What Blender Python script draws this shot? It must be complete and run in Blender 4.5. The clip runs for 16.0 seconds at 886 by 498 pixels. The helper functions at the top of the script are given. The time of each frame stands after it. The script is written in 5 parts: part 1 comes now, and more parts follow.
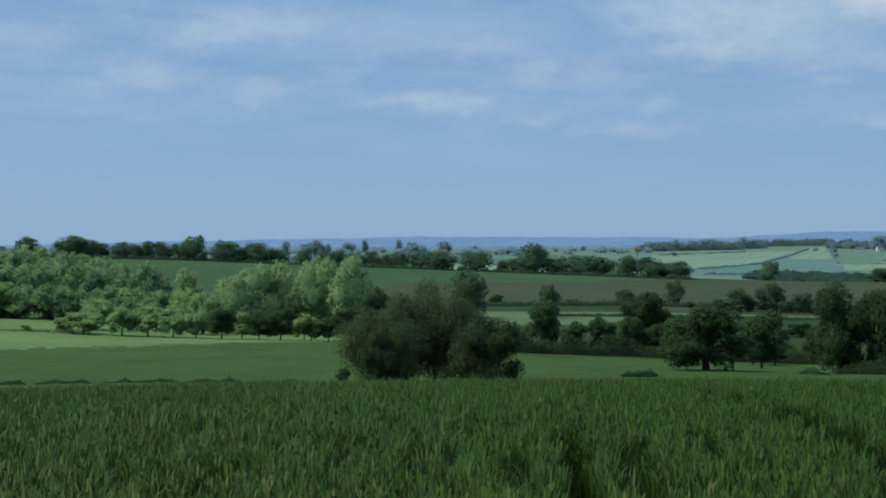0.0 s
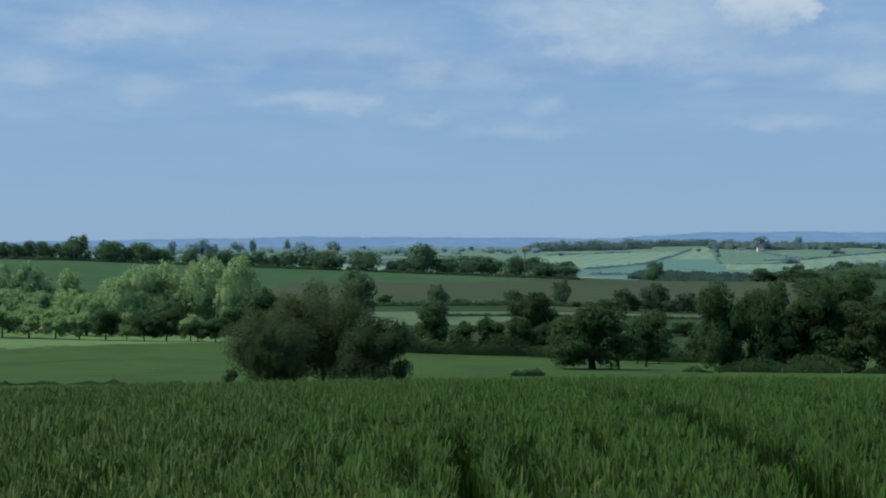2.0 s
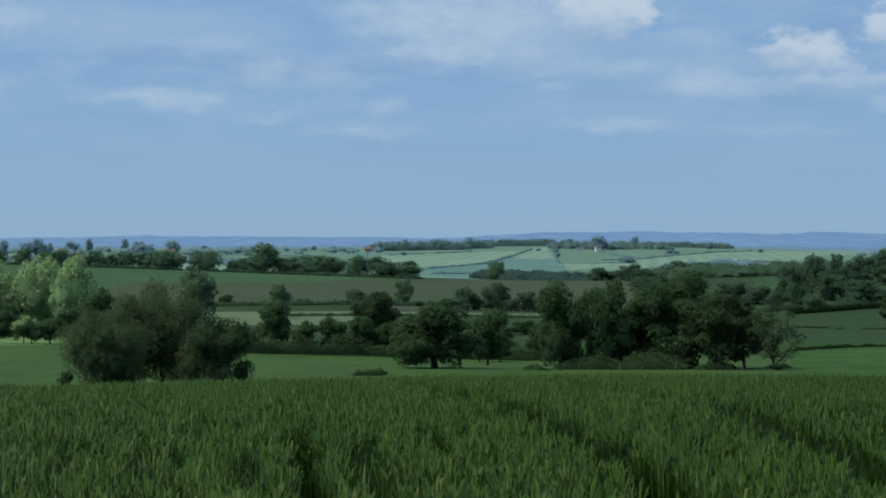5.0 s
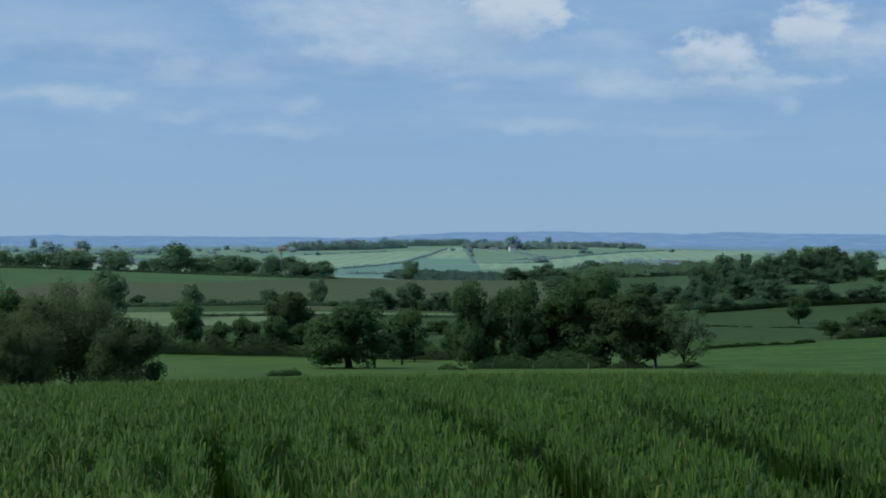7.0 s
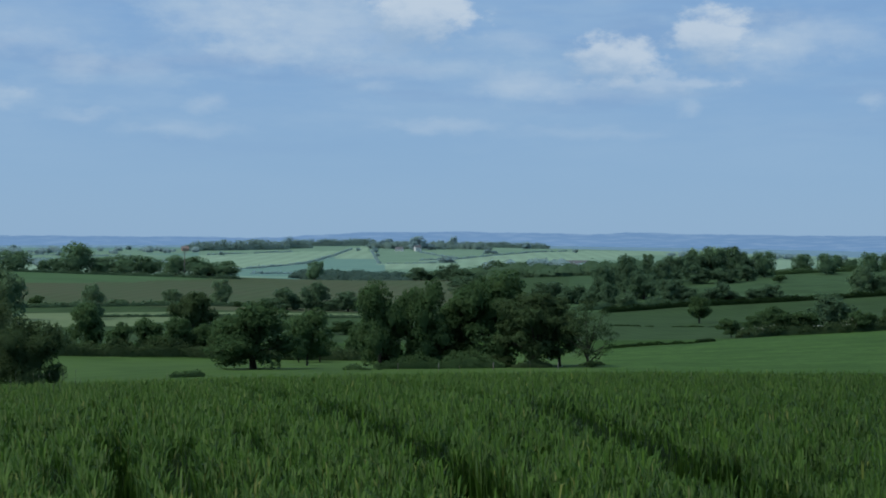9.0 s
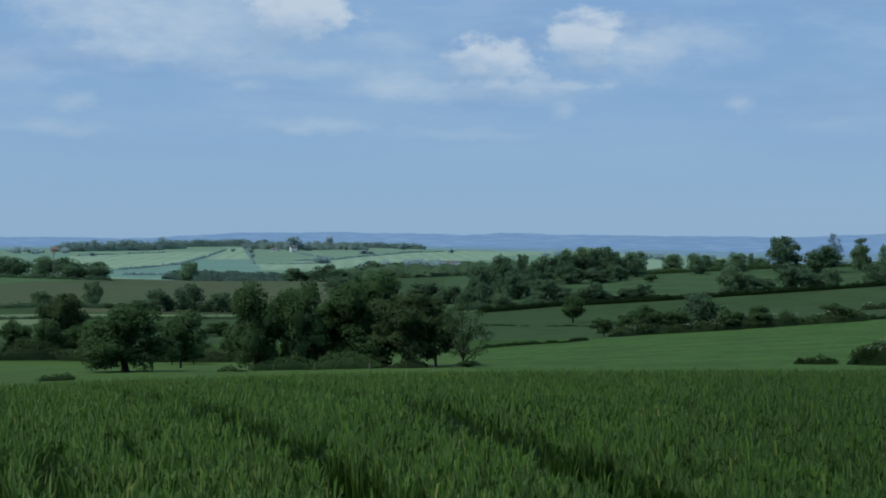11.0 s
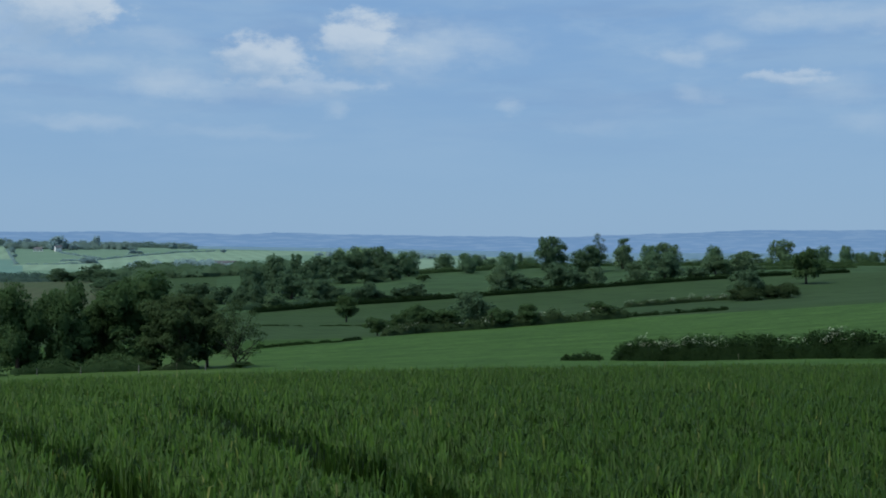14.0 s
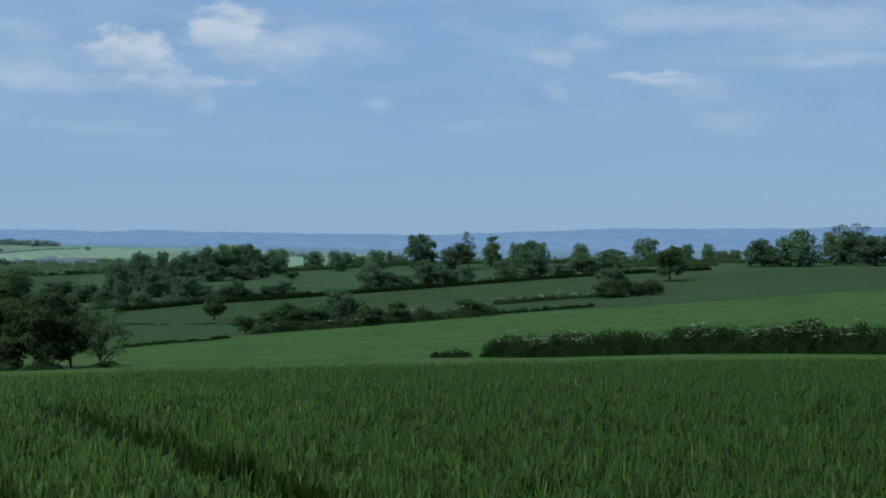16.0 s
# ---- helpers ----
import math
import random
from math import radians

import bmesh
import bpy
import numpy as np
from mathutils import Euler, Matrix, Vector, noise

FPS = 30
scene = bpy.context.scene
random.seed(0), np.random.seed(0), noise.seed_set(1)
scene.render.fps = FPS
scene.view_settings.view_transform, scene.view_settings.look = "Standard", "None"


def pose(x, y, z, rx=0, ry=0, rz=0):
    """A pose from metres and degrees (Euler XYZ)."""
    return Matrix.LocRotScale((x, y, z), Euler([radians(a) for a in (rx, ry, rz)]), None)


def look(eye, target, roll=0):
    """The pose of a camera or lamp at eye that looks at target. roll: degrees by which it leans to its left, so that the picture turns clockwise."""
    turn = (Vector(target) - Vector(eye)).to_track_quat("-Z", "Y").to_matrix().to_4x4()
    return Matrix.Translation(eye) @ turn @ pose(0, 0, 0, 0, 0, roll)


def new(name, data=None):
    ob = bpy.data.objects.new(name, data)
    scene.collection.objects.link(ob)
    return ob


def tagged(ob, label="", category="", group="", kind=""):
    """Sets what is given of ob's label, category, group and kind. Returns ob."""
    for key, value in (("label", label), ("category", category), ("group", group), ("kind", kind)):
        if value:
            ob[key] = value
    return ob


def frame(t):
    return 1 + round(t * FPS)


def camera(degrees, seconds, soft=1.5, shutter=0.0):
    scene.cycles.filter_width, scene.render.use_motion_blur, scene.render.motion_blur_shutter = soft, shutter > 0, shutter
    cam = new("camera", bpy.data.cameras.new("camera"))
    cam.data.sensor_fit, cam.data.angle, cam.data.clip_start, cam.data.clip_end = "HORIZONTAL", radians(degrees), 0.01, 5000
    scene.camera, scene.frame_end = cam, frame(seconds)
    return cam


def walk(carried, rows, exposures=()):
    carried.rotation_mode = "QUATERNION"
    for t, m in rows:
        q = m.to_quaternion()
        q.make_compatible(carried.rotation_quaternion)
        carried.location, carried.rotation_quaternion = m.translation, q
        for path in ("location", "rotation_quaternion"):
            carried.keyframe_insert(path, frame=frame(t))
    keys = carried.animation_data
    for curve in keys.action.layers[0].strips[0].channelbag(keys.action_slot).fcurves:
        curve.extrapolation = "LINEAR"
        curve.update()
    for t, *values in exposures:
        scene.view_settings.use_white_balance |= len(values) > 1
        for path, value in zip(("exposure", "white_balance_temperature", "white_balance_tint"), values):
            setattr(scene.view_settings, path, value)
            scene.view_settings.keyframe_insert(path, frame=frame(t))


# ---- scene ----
cam = camera(35.9, 16.0, soft=1.85)
EYE_HEIGHT = 2.0
# seconds, bearing, tilt, lean: the camera turns on the spot
ROWS = [
    (0.0, 0.000, -0.161, -0.131),
    (0.5, 1.004, -0.159, -0.122),
    (1.0, 2.342, -0.162, -0.112),
    (1.5, 3.491, -0.162, -0.086),
    (2.0, 4.657, -0.164, -0.071),
    (2.5, 5.856, -0.163, -0.069),
    (3.0, 6.944, -0.172, -0.059),
    (3.5, 8.055, -0.181, -0.056),
    (4.0, 9.117, -0.182, -0.036),
    (4.5, 10.211, -0.184, -0.029),
    (7.0, 14.824, -0.197, 0.007),
    (7.5, 15.711, -0.189, -0.010),
    (8.0, 16.677, -0.190, 0.030),
    (10.5, 22.548, -0.174, 0.040),
    (11.0, 23.968, -0.167, 0.038),
    (11.5, 25.208, -0.170, 0.065),
    (12.0, 26.337, -0.173, 0.053),
    (12.5, 27.654, -0.171, 0.050),
    (13.0, 29.158, -0.172, 0.040),
    (13.5, 31.512, -0.167, 0.074),
    (14.0, 33.439, -0.172, 0.066),
    (14.5, 35.042, -0.171, 0.047),
    (15.0, 36.453, -0.188, 0.088),
    (15.5, 37.813, -0.192, 0.075),
    (16.0, 38.893, -0.260, 0.139),
]
walk(cam, [(t, pose(0, 0, EYE_HEIGHT, 90 + tilt, -lean, -bearing)) for t, bearing, tilt, lean in ROWS], exposures=[(0.0, 0.0), (16.0, 0.0)])

# ---- sky, clouds and sun ----
SUN_BEARING, SUN_HEIGHT = -78.0, 56.0
world = bpy.data.worlds.new("sky")
scene.world = world
world.use_nodes = True
wt = world.node_tree
wt.nodes.clear()


def wmath(op, a, b=0.0, c=0.0, clamp=False):
    n = wt.nodes.new("ShaderNodeMath")
    n.operation, n.use_clamp = op, clamp
    for k, v in enumerate((a, b, c)):
        if isinstance(v, (int, float)):
            n.inputs[k].default_value = v
        else:
            wt.links.new(v, n.inputs[k])
    return n.outputs[0]


def wsmooth(v, lo, hi):
    n = wt.nodes.new("ShaderNodeMapRange")
    n.interpolation_type = "SMOOTHSTEP"
    n.inputs[1].default_value, n.inputs[2].default_value = lo, hi
    wt.links.new(v, n.inputs[0])
    return n.outputs[0]


def wnoise(vector, scale, detail, rough):
    n = wt.nodes.new("ShaderNodeTexNoise")
    n.inputs["Scale"].default_value, n.inputs["Detail"].default_value, n.inputs["Roughness"].default_value = scale, detail, rough
    wt.links.new(vector, n.inputs["Vector"])
    return n.outputs["Fac"]


def wvec(x, y, z=0.0):
    n = wt.nodes.new("ShaderNodeCombineXYZ")
    for k, v in enumerate((x, y, z)):
        if isinstance(v, (int, float)):
            n.inputs[k].default_value = v
        else:
            wt.links.new(v, n.inputs[k])
    return n.outputs[0]


def wmix(f, a, b):
    n = wt.nodes.new("ShaderNodeMix")
    n.data_type = "RGBA"
    wt.links.new(f, n.inputs[0])
    for k, v in ((6, a), (7, b)):
        if isinstance(v, tuple):
            n.inputs[k].default_value = v
        else:
            wt.links.new(v, n.inputs[k])
    return n.outputs[2]


air = wt.nodes.new("ShaderNodeTexSky")
air.sky_type, air.sun_disc = "NISHITA", False
air.sun_elevation, air.sun_rotation = radians(SUN_HEIGHT), radians(SUN_BEARING)
air.air_density, air.dust_density, air.ozone_density, air.altitude = 1.0, 0.3, 3.0, 100
co = wt.nodes.new("ShaderNodeTexCoord").outputs["Generated"]
sep = wt.nodes.new("ShaderNodeSeparateXYZ")
wt.links.new(co, sep.inputs[0])
flat = wmath("SQRT", wmath("ADD", wmath("MULTIPLY", sep.outputs[0], sep.outputs[0]), wmath("MULTIPLY", sep.outputs[1], sep.outputs[1])))
brg = wmath("MULTIPLY", wmath("ARCTAN2", sep.outputs[0], sep.outputs[1]), 180 / math.pi)
ele = wmath("MULTIPLY", wmath("DIVIDE", sep.outputs[2], wmath("MAXIMUM", flat, 0.02)), 57.3)
# a milky layer of high haze evens the blue towards the skyline
haze = wmath("MULTIPLY_ADD", wsmooth(ele, 8.0, 70.0), -0.6, 0.9)
pale = wmix(wsmooth(ele, 0.0, 11.0), (2.38, 4.04, 6.16, 1), (2.06, 3.74, 6.34, 1))
sky0 = wmix(haze, air.outputs[0], pale)
# wisps: long flat banks, thicker the higher they stand
wisp = wnoise(wvec(wmath("MULTIPLY", brg, 0.07), wmath("MULTIPLY", ele, 0.42)), 1.0, 5.0, 0.55)
wisp2 = wnoise(wvec(wmath("MULTIPLY", brg, 0.30), wmath("MULTIPLY", ele, 1.2), 7.0), 1.0, 5.0, 0.6)
veil = wmath("MULTIPLY", wsmooth(wmath("ADD", wmath("MULTIPLY", wisp, 0.7), wmath("MULTIPLY", wisp2, 0.3)), 0.38, 0.66), wsmooth(ele, 0.5, 7.0))
sky1 = wmix(wmath("MULTIPLY", veil, 0.5), sky0, (3.15, 4.70, 6.50, 1))
dusk = wmath("MULTIPLY", wsmooth(wnoise(wvec(wmath("MULTIPLY", brg, 0.09), wmath("MULTIPLY", ele, 0.6), 21.0), 1.0, 4.0, 0.55), 0.5, 0.68), 0.5)
sky1 = wmix(wmath("MULTIPLY", dusk, wsmooth(ele, 2.0, 8.0)), sky1, (2.05, 3.45, 5.75, 1))
bank = wsmooth(wnoise(wvec(wmath("MULTIPLY", brg, 0.20), wmath("MULTIPLY", ele, 0.62), 33.0), 1.0, 7.0, 0.6), 0.50, 0.72)
sky1 = wmix(wmath("MULTIPLY", wmath("MULTIPLY", bank, 0.3), wsmooth(ele, 3.0, 8.0)), sky1, (3.95, 5.45, 7.0, 1))
# soft clouds and heaped clouds: bearing, height, half width, half height, thickness
VEILS_WEST = [
    (-8.3, 9.1, 1.78, 0.62, 0.55), (-10.6, 8.5, 1.07, 0.47, 0.35), (-5.6, 9.3, 1.18, 0.47, 0.35), (-12.2, 7.1, 1.47, 0.52, 0.50), (-14.3, 6.5, 1.30, 0.31, 0.32), (-7.6, 6.4, 1.14, 0.43, 0.35),
]
VEILS_MIDDLE = [
    (-0.7, 6.0, 2.01, 0.33, 0.62), (1.5, 5.9, 0.71, 0.26, 0.35), (1.8, 8.3, 1.42, 0.43, 0.30), (4.0, 7.3, 0.99, 0.47, 0.45), (6.4, 7.1, 0.99, 0.57, 0.30), (3.8, 5.2, 0.99, 0.21, 0.35),
    (7.7, 4.7, 1.70, 0.28, 0.36), (9.0, 5.9, 0.71, 0.31, 0.40), (10.6, 8.2, 1.07, 0.38, 0.40), (9.5, 9.7, 2.25, 0.57, 0.35), (12.7, 9.0, 3.55, 1.18, 0.35), (-2.2, 9.0, 5.68, 0.95, 0.22),
    (-17.1, 8.3, 2.13, 0.71, 0.28), (10.9, 7.7, 6.16, 0.38, 0.18), (-11.3, 5.5, 4.74, 0.28, 0.12), (13.5, 9.3, 2.84, 1.14, 0.55),
]
VEILS_EAST = [
    (9.5, 9.4, 2.13, 0.66, 0.40), (11.1, 8.0, 1.42, 0.33, 0.34), (18.7, 5.0, 2.01, 0.24, 0.40), (16.0, 6.6, 0.52, 0.21, 0.30), (21.6, 8.5, 1.07, 0.43, 0.30), (22.3, 6.7, 1.42, 0.57, 0.60),
    (32.0, 8.2, 1.78, 0.90, 0.50), (28.8, 5.6, 0.47, 0.26, 0.35), (24.3, 6.3, 3.55, 0.33, 0.25), (17.3, 7.3, 2.84, 0.33, 0.30), (34.3, 8.4, 2.25, 0.71, 0.42), (36.6, 5.8, 0.43, 0.31, 0.42),
]
VEILS_END = [
    (43.3, 7.9, 0.66, 0.33, 0.50), (45.0, 8.3, 0.90, 0.36, 0.42), (44.0, 6.2, 0.62, 0.31, 0.30), (49.4, 6.5, 1.47, 0.57, 0.30), (50.8, 4.9, 0.99, 0.43, 0.25), (47.0, 9.4, 1.66, 0.43, 0.35),
    (51.1, 9.2, 3.55, 0.47, 0.42), (55.0, 7.4, 2.60, 0.26, 0.45), (55.6, 8.8, 2.37, 0.71, 0.35), (39.7, 4.9, 1.42, 0.24, 0.18), (24.9, 4.6, 2.84, 0.24, 0.20),
]
HEAPS = [
    (17.7, 9.6, 1.94, 1.09, 0.90), (26.0, 7.7, 1.56, 0.76, 0.85), (27.5, 6.65, 2.40, 0.32, 0.42), (29.9, 8.4, 1.37, 0.99, 0.85), (47.5, 6.8, 1.47, 0.24, 0.55), (48.4, 7.1, 0.57, 0.19, 0.55),
]


def wscaled(place, hb, he, hw, hh):
    """A place in the sky as seen from a cloud's middle, in half widths and half heights."""
    n = wt.nodes.new("ShaderNodeVectorMath")
    n.operation = "MULTIPLY_ADD"
    n.inputs[1].default_value, n.inputs[2].default_value = (1 / hw, 1 / hh, 0), (-hb / hw, -he / hh, 0)
    wt.links.new(place, n.inputs[0])
    return n.outputs[0]


def wlength(v):
    n = wt.nodes.new("ShaderNodeVectorMath")
    n.operation = "LENGTH"
    wt.links.new(v, n.inputs[0])
    return n.outputs["Value"]


ragged = wmath("SUBTRACT", wnoise(wvec(wmath("MULTIPLY", brg, 0.75), wmath("MULTIPLY", ele, 1.3), 3.0), 1.0, 7.0, 0.62), 0.5)
drift = [wmath("SUBTRACT", wnoise(wvec(wmath("MULTIPLY", brg, 0.42), wmath("MULTIPLY", ele, 0.8), z), 1.0, 6.0, 0.55), 0.5) for z in (41.0, 57.0)]
where = wvec(wmath("MULTIPLY_ADD", drift[0], 3.0, brg), wmath("MULTIPLY_ADD", drift[1], 1.3, ele))
clear = None
for hb, he, hw, hh, hs in VEILS_WEST + VEILS_MIDDLE + VEILS_EAST + VEILS_END:
    r = wmath("MULTIPLY_ADD", ragged, 1.7, wlength(wscaled(where, hb, he, hw, hh)))
    fall = wt.nodes.new("ShaderNodeMapRange")
    fall.interpolation_type = "SMOOTHSTEP"
    fall.inputs[1].default_value, fall.inputs[2].default_value, fall.inputs[3].default_value, fall.inputs[4].default_value = 0.0, 1.9, 1 - hs, 1.0
    wt.links.new(r, fall.inputs[0])
    clear = fall.outputs[0] if clear is None else wmath("MULTIPLY", clear, fall.outputs[0])
streak = wnoise(wvec(wmath("MULTIPLY", brg, 0.5), wmath("MULTIPLY", ele, 2.4), 11.0), 1.0, 5.0, 0.6)
thick = wmath("MULTIPLY", wmath("SUBTRACT", 1.0, clear), wmath("MULTIPLY_ADD", streak, 0.7, 0.65), clamp=True)
sky2 = wmix(thick, sky1, (4.55, 5.75, 7.05, 1))
for hb, he, hw, hh, hs in HEAPS:
    near = wscaled(where, hb, he, hw, hh)
    axes = wt.nodes.new("ShaderNodeSeparateXYZ")
    wt.links.new(near, axes.inputs[0])
    r = wmath("MULTIPLY_ADD", ragged, 2.4, wlength(near))
    puff = wmath("MULTIPLY", wsmooth(wmath("SUBTRACT", 1.6, r), 0.0, 0.9), hs)
    up = wmath("ADD", wmath("MULTIPLY_ADD", ragged, -1.6, axes.outputs[1]), wmath("MULTIPLY", axes.outputs[0], 0.35))
    sky2 = wmix(puff, sky2, wmix(wsmooth(up, -1.1, 0.5), (2.85, 4.3, 6.2, 1), (5.2, 6.2, 7.3, 1)))
back = wt.nodes.new("ShaderNodeBackground")
back.inputs[1].default_value = 0.10
wt.links.new(sky2, back.inputs[0])
wt.links.new(back.outputs[0], wt.nodes.new("ShaderNodeOutputWorld").inputs[0])

sun = new("sun", bpy.data.lights.new("sun", "SUN"))
sun.data.energy, sun.data.angle, sun.data.color = 2.8, radians(38), (0.98, 0.965, 0.885)
sb, sh = radians(SUN_BEARING), radians(SUN_HEIGHT)
sun.matrix_world = look((0, 0, 0), (-math.sin(sb) * math.cos(sh), -math.cos(sb) * math.cos(sh), -math.sin(sh)))


# ---- materials ----
def material(name, dark, light, scale=1.0, rough=0.8, island=0.0, bump=0.0, glow=0.0, patch=0.0, patch_col=(0, 0, 0), patch_scale=0.31, axis=(1, 1, 1), gloss=0.3, rows=0.0, turn=0.0):
    """A natural surface: two colours mixed by coarse and fine grain, more variety by leaf or blade, an optional second stain."""
    m = bpy.data.materials.new(name)
    m.use_nodes = True
    t = m.node_tree
    bsdf = t.nodes["Principled BSDF"]
    bsdf.inputs["Roughness"].default_value = rough
    bsdf.inputs["Specular IOR Level"].default_value = gloss
    tc = t.nodes.new("ShaderNodeTexCoord").outputs["Object"]
    mp = t.nodes.new("ShaderNodeMapping")
    mp.inputs["Scale"].default_value = axis
    t.links.new(tc, mp.inputs[0])

    def grain(s, detail=4.0):
        n = t.nodes.new("ShaderNodeTexNoise")
        n.inputs["Scale"].default_value, n.inputs["Detail"].default_value = s, detail
        t.links.new(mp.outputs[0], n.inputs["Vector"])
        return n.outputs["Fac"]

    def mth(op, a, b):
        n = t.nodes.new("ShaderNodeMath")
        n.operation = op
        for k, v in enumerate((a, b)):
            if isinstance(v, (int, float)):
                n.inputs[k].default_value = v
            else:
                t.links.new(v, n.inputs[k])
        return n.outputs[0]

    f = mth("ADD", mth("MULTIPLY", grain(scale), 0.55), mth("MULTIPLY", grain(scale * 9.0), 0.45))
    ramp = t.nodes.new("ShaderNodeMapRange")
    ramp.inputs[1].default_value, ramp.inputs[2].default_value = 0.36, 0.64
    if island:
        g = t.nodes.new("ShaderNodeNewGeometry").outputs["Random Per Island"]
        f = mth("ADD", mth("MULTIPLY", f, 1 - island), mth("MULTIPLY", g, island))
        ramp.inputs[1].default_value, ramp.inputs[2].default_value = 0.22, 0.78
    t.links.new(f, ramp.inputs[0])
    mix = t.nodes.new("ShaderNodeMix")
    mix.data_type = "RGBA"
    mix.inputs[6].default_value, mix.inputs[7].default_value = (*dark, 1), (*light, 1)
    t.links.new(ramp.outputs[0], mix.inputs[0])
    col = mix.outputs[2]
    if patch:
        p = t.nodes.new("ShaderNodeMapRange")
        p.inputs[1].default_value, p.inputs[2].default_value, p.inputs[4].default_value = 0.5, 0.62, patch
        t.links.new(grain(scale * patch_scale, 4.0), p.inputs[0])
        mix2 = t.nodes.new("ShaderNodeMix")
        mix2.data_type = "RGBA"
        t.links.new(p.outputs[0], mix2.inputs[0])
        t.links.new(col, mix2.inputs[6])
        mix2.inputs[7].default_value = (*patch_col, 1)
        col = mix2.outputs[2]
    if rows:
        w = t.nodes.new("ShaderNodeTexWave")
        w.inputs["Scale"].default_value, w.inputs["Distortion"].default_value, w.inputs["Detail"].default_value = 0.314 / rows, 1.5, 2.0
        spin = t.nodes.new("ShaderNodeMapping")
        spin.inputs["Rotation"].default_value = (0, 0, radians(turn))
        t.links.new(tc, spin.inputs[0])
        t.links.new(spin.outputs[0], w.inputs["Vector"])
        mix3 = t.nodes.new("ShaderNodeMix")
        mix3.data_type, mix3.blend_type = "RGBA", "MULTIPLY"
        mix3.inputs[0].default_value = 1.0
        lines = t.nodes.new("ShaderNodeMapRange")
        lines.inputs[3].default_value, lines.inputs[4].default_value = 0.92, 1.04
        t.links.new(w.outputs["Fac"], lines.inputs[0])
        t.links.new(col, mix3.inputs[6])
        t.links.new(lines.outputs[0], mix3.inputs[7])
        col = mix3.outputs[2]
    t.links.new(col, bsdf.inputs["Base Color"])
    if bump:
        b = t.nodes.new("ShaderNodeBump")
        b.inputs["Strength"].default_value, b.inputs["Distance"].default_value = bump, 0.15
        t.links.new(grain(scale * 14.0), b.inputs["Height"])
        t.links.new(b.outputs[0], bsdf.inputs["Normal"])
    if glow:
        tr = t.nodes.new("ShaderNodeBsdfTranslucent")
        t.links.new(col, tr.inputs[0])
        ms = t.nodes.new("ShaderNodeMixShader")
        ms.inputs[0].default_value = glow
        t.links.new(bsdf.outputs[0], ms.inputs[1])
        t.links.new(tr.outputs[0], ms.inputs[2])
        t.links.new(ms.outputs[0], t.nodes["Material Output"].inputs[0])
    return m


def leafy(name, dark, light, scale=0.35, glow=0.5):
    return material(name, dark, light, scale, 0.6, island=0.22, glow=glow, gloss=0.03)


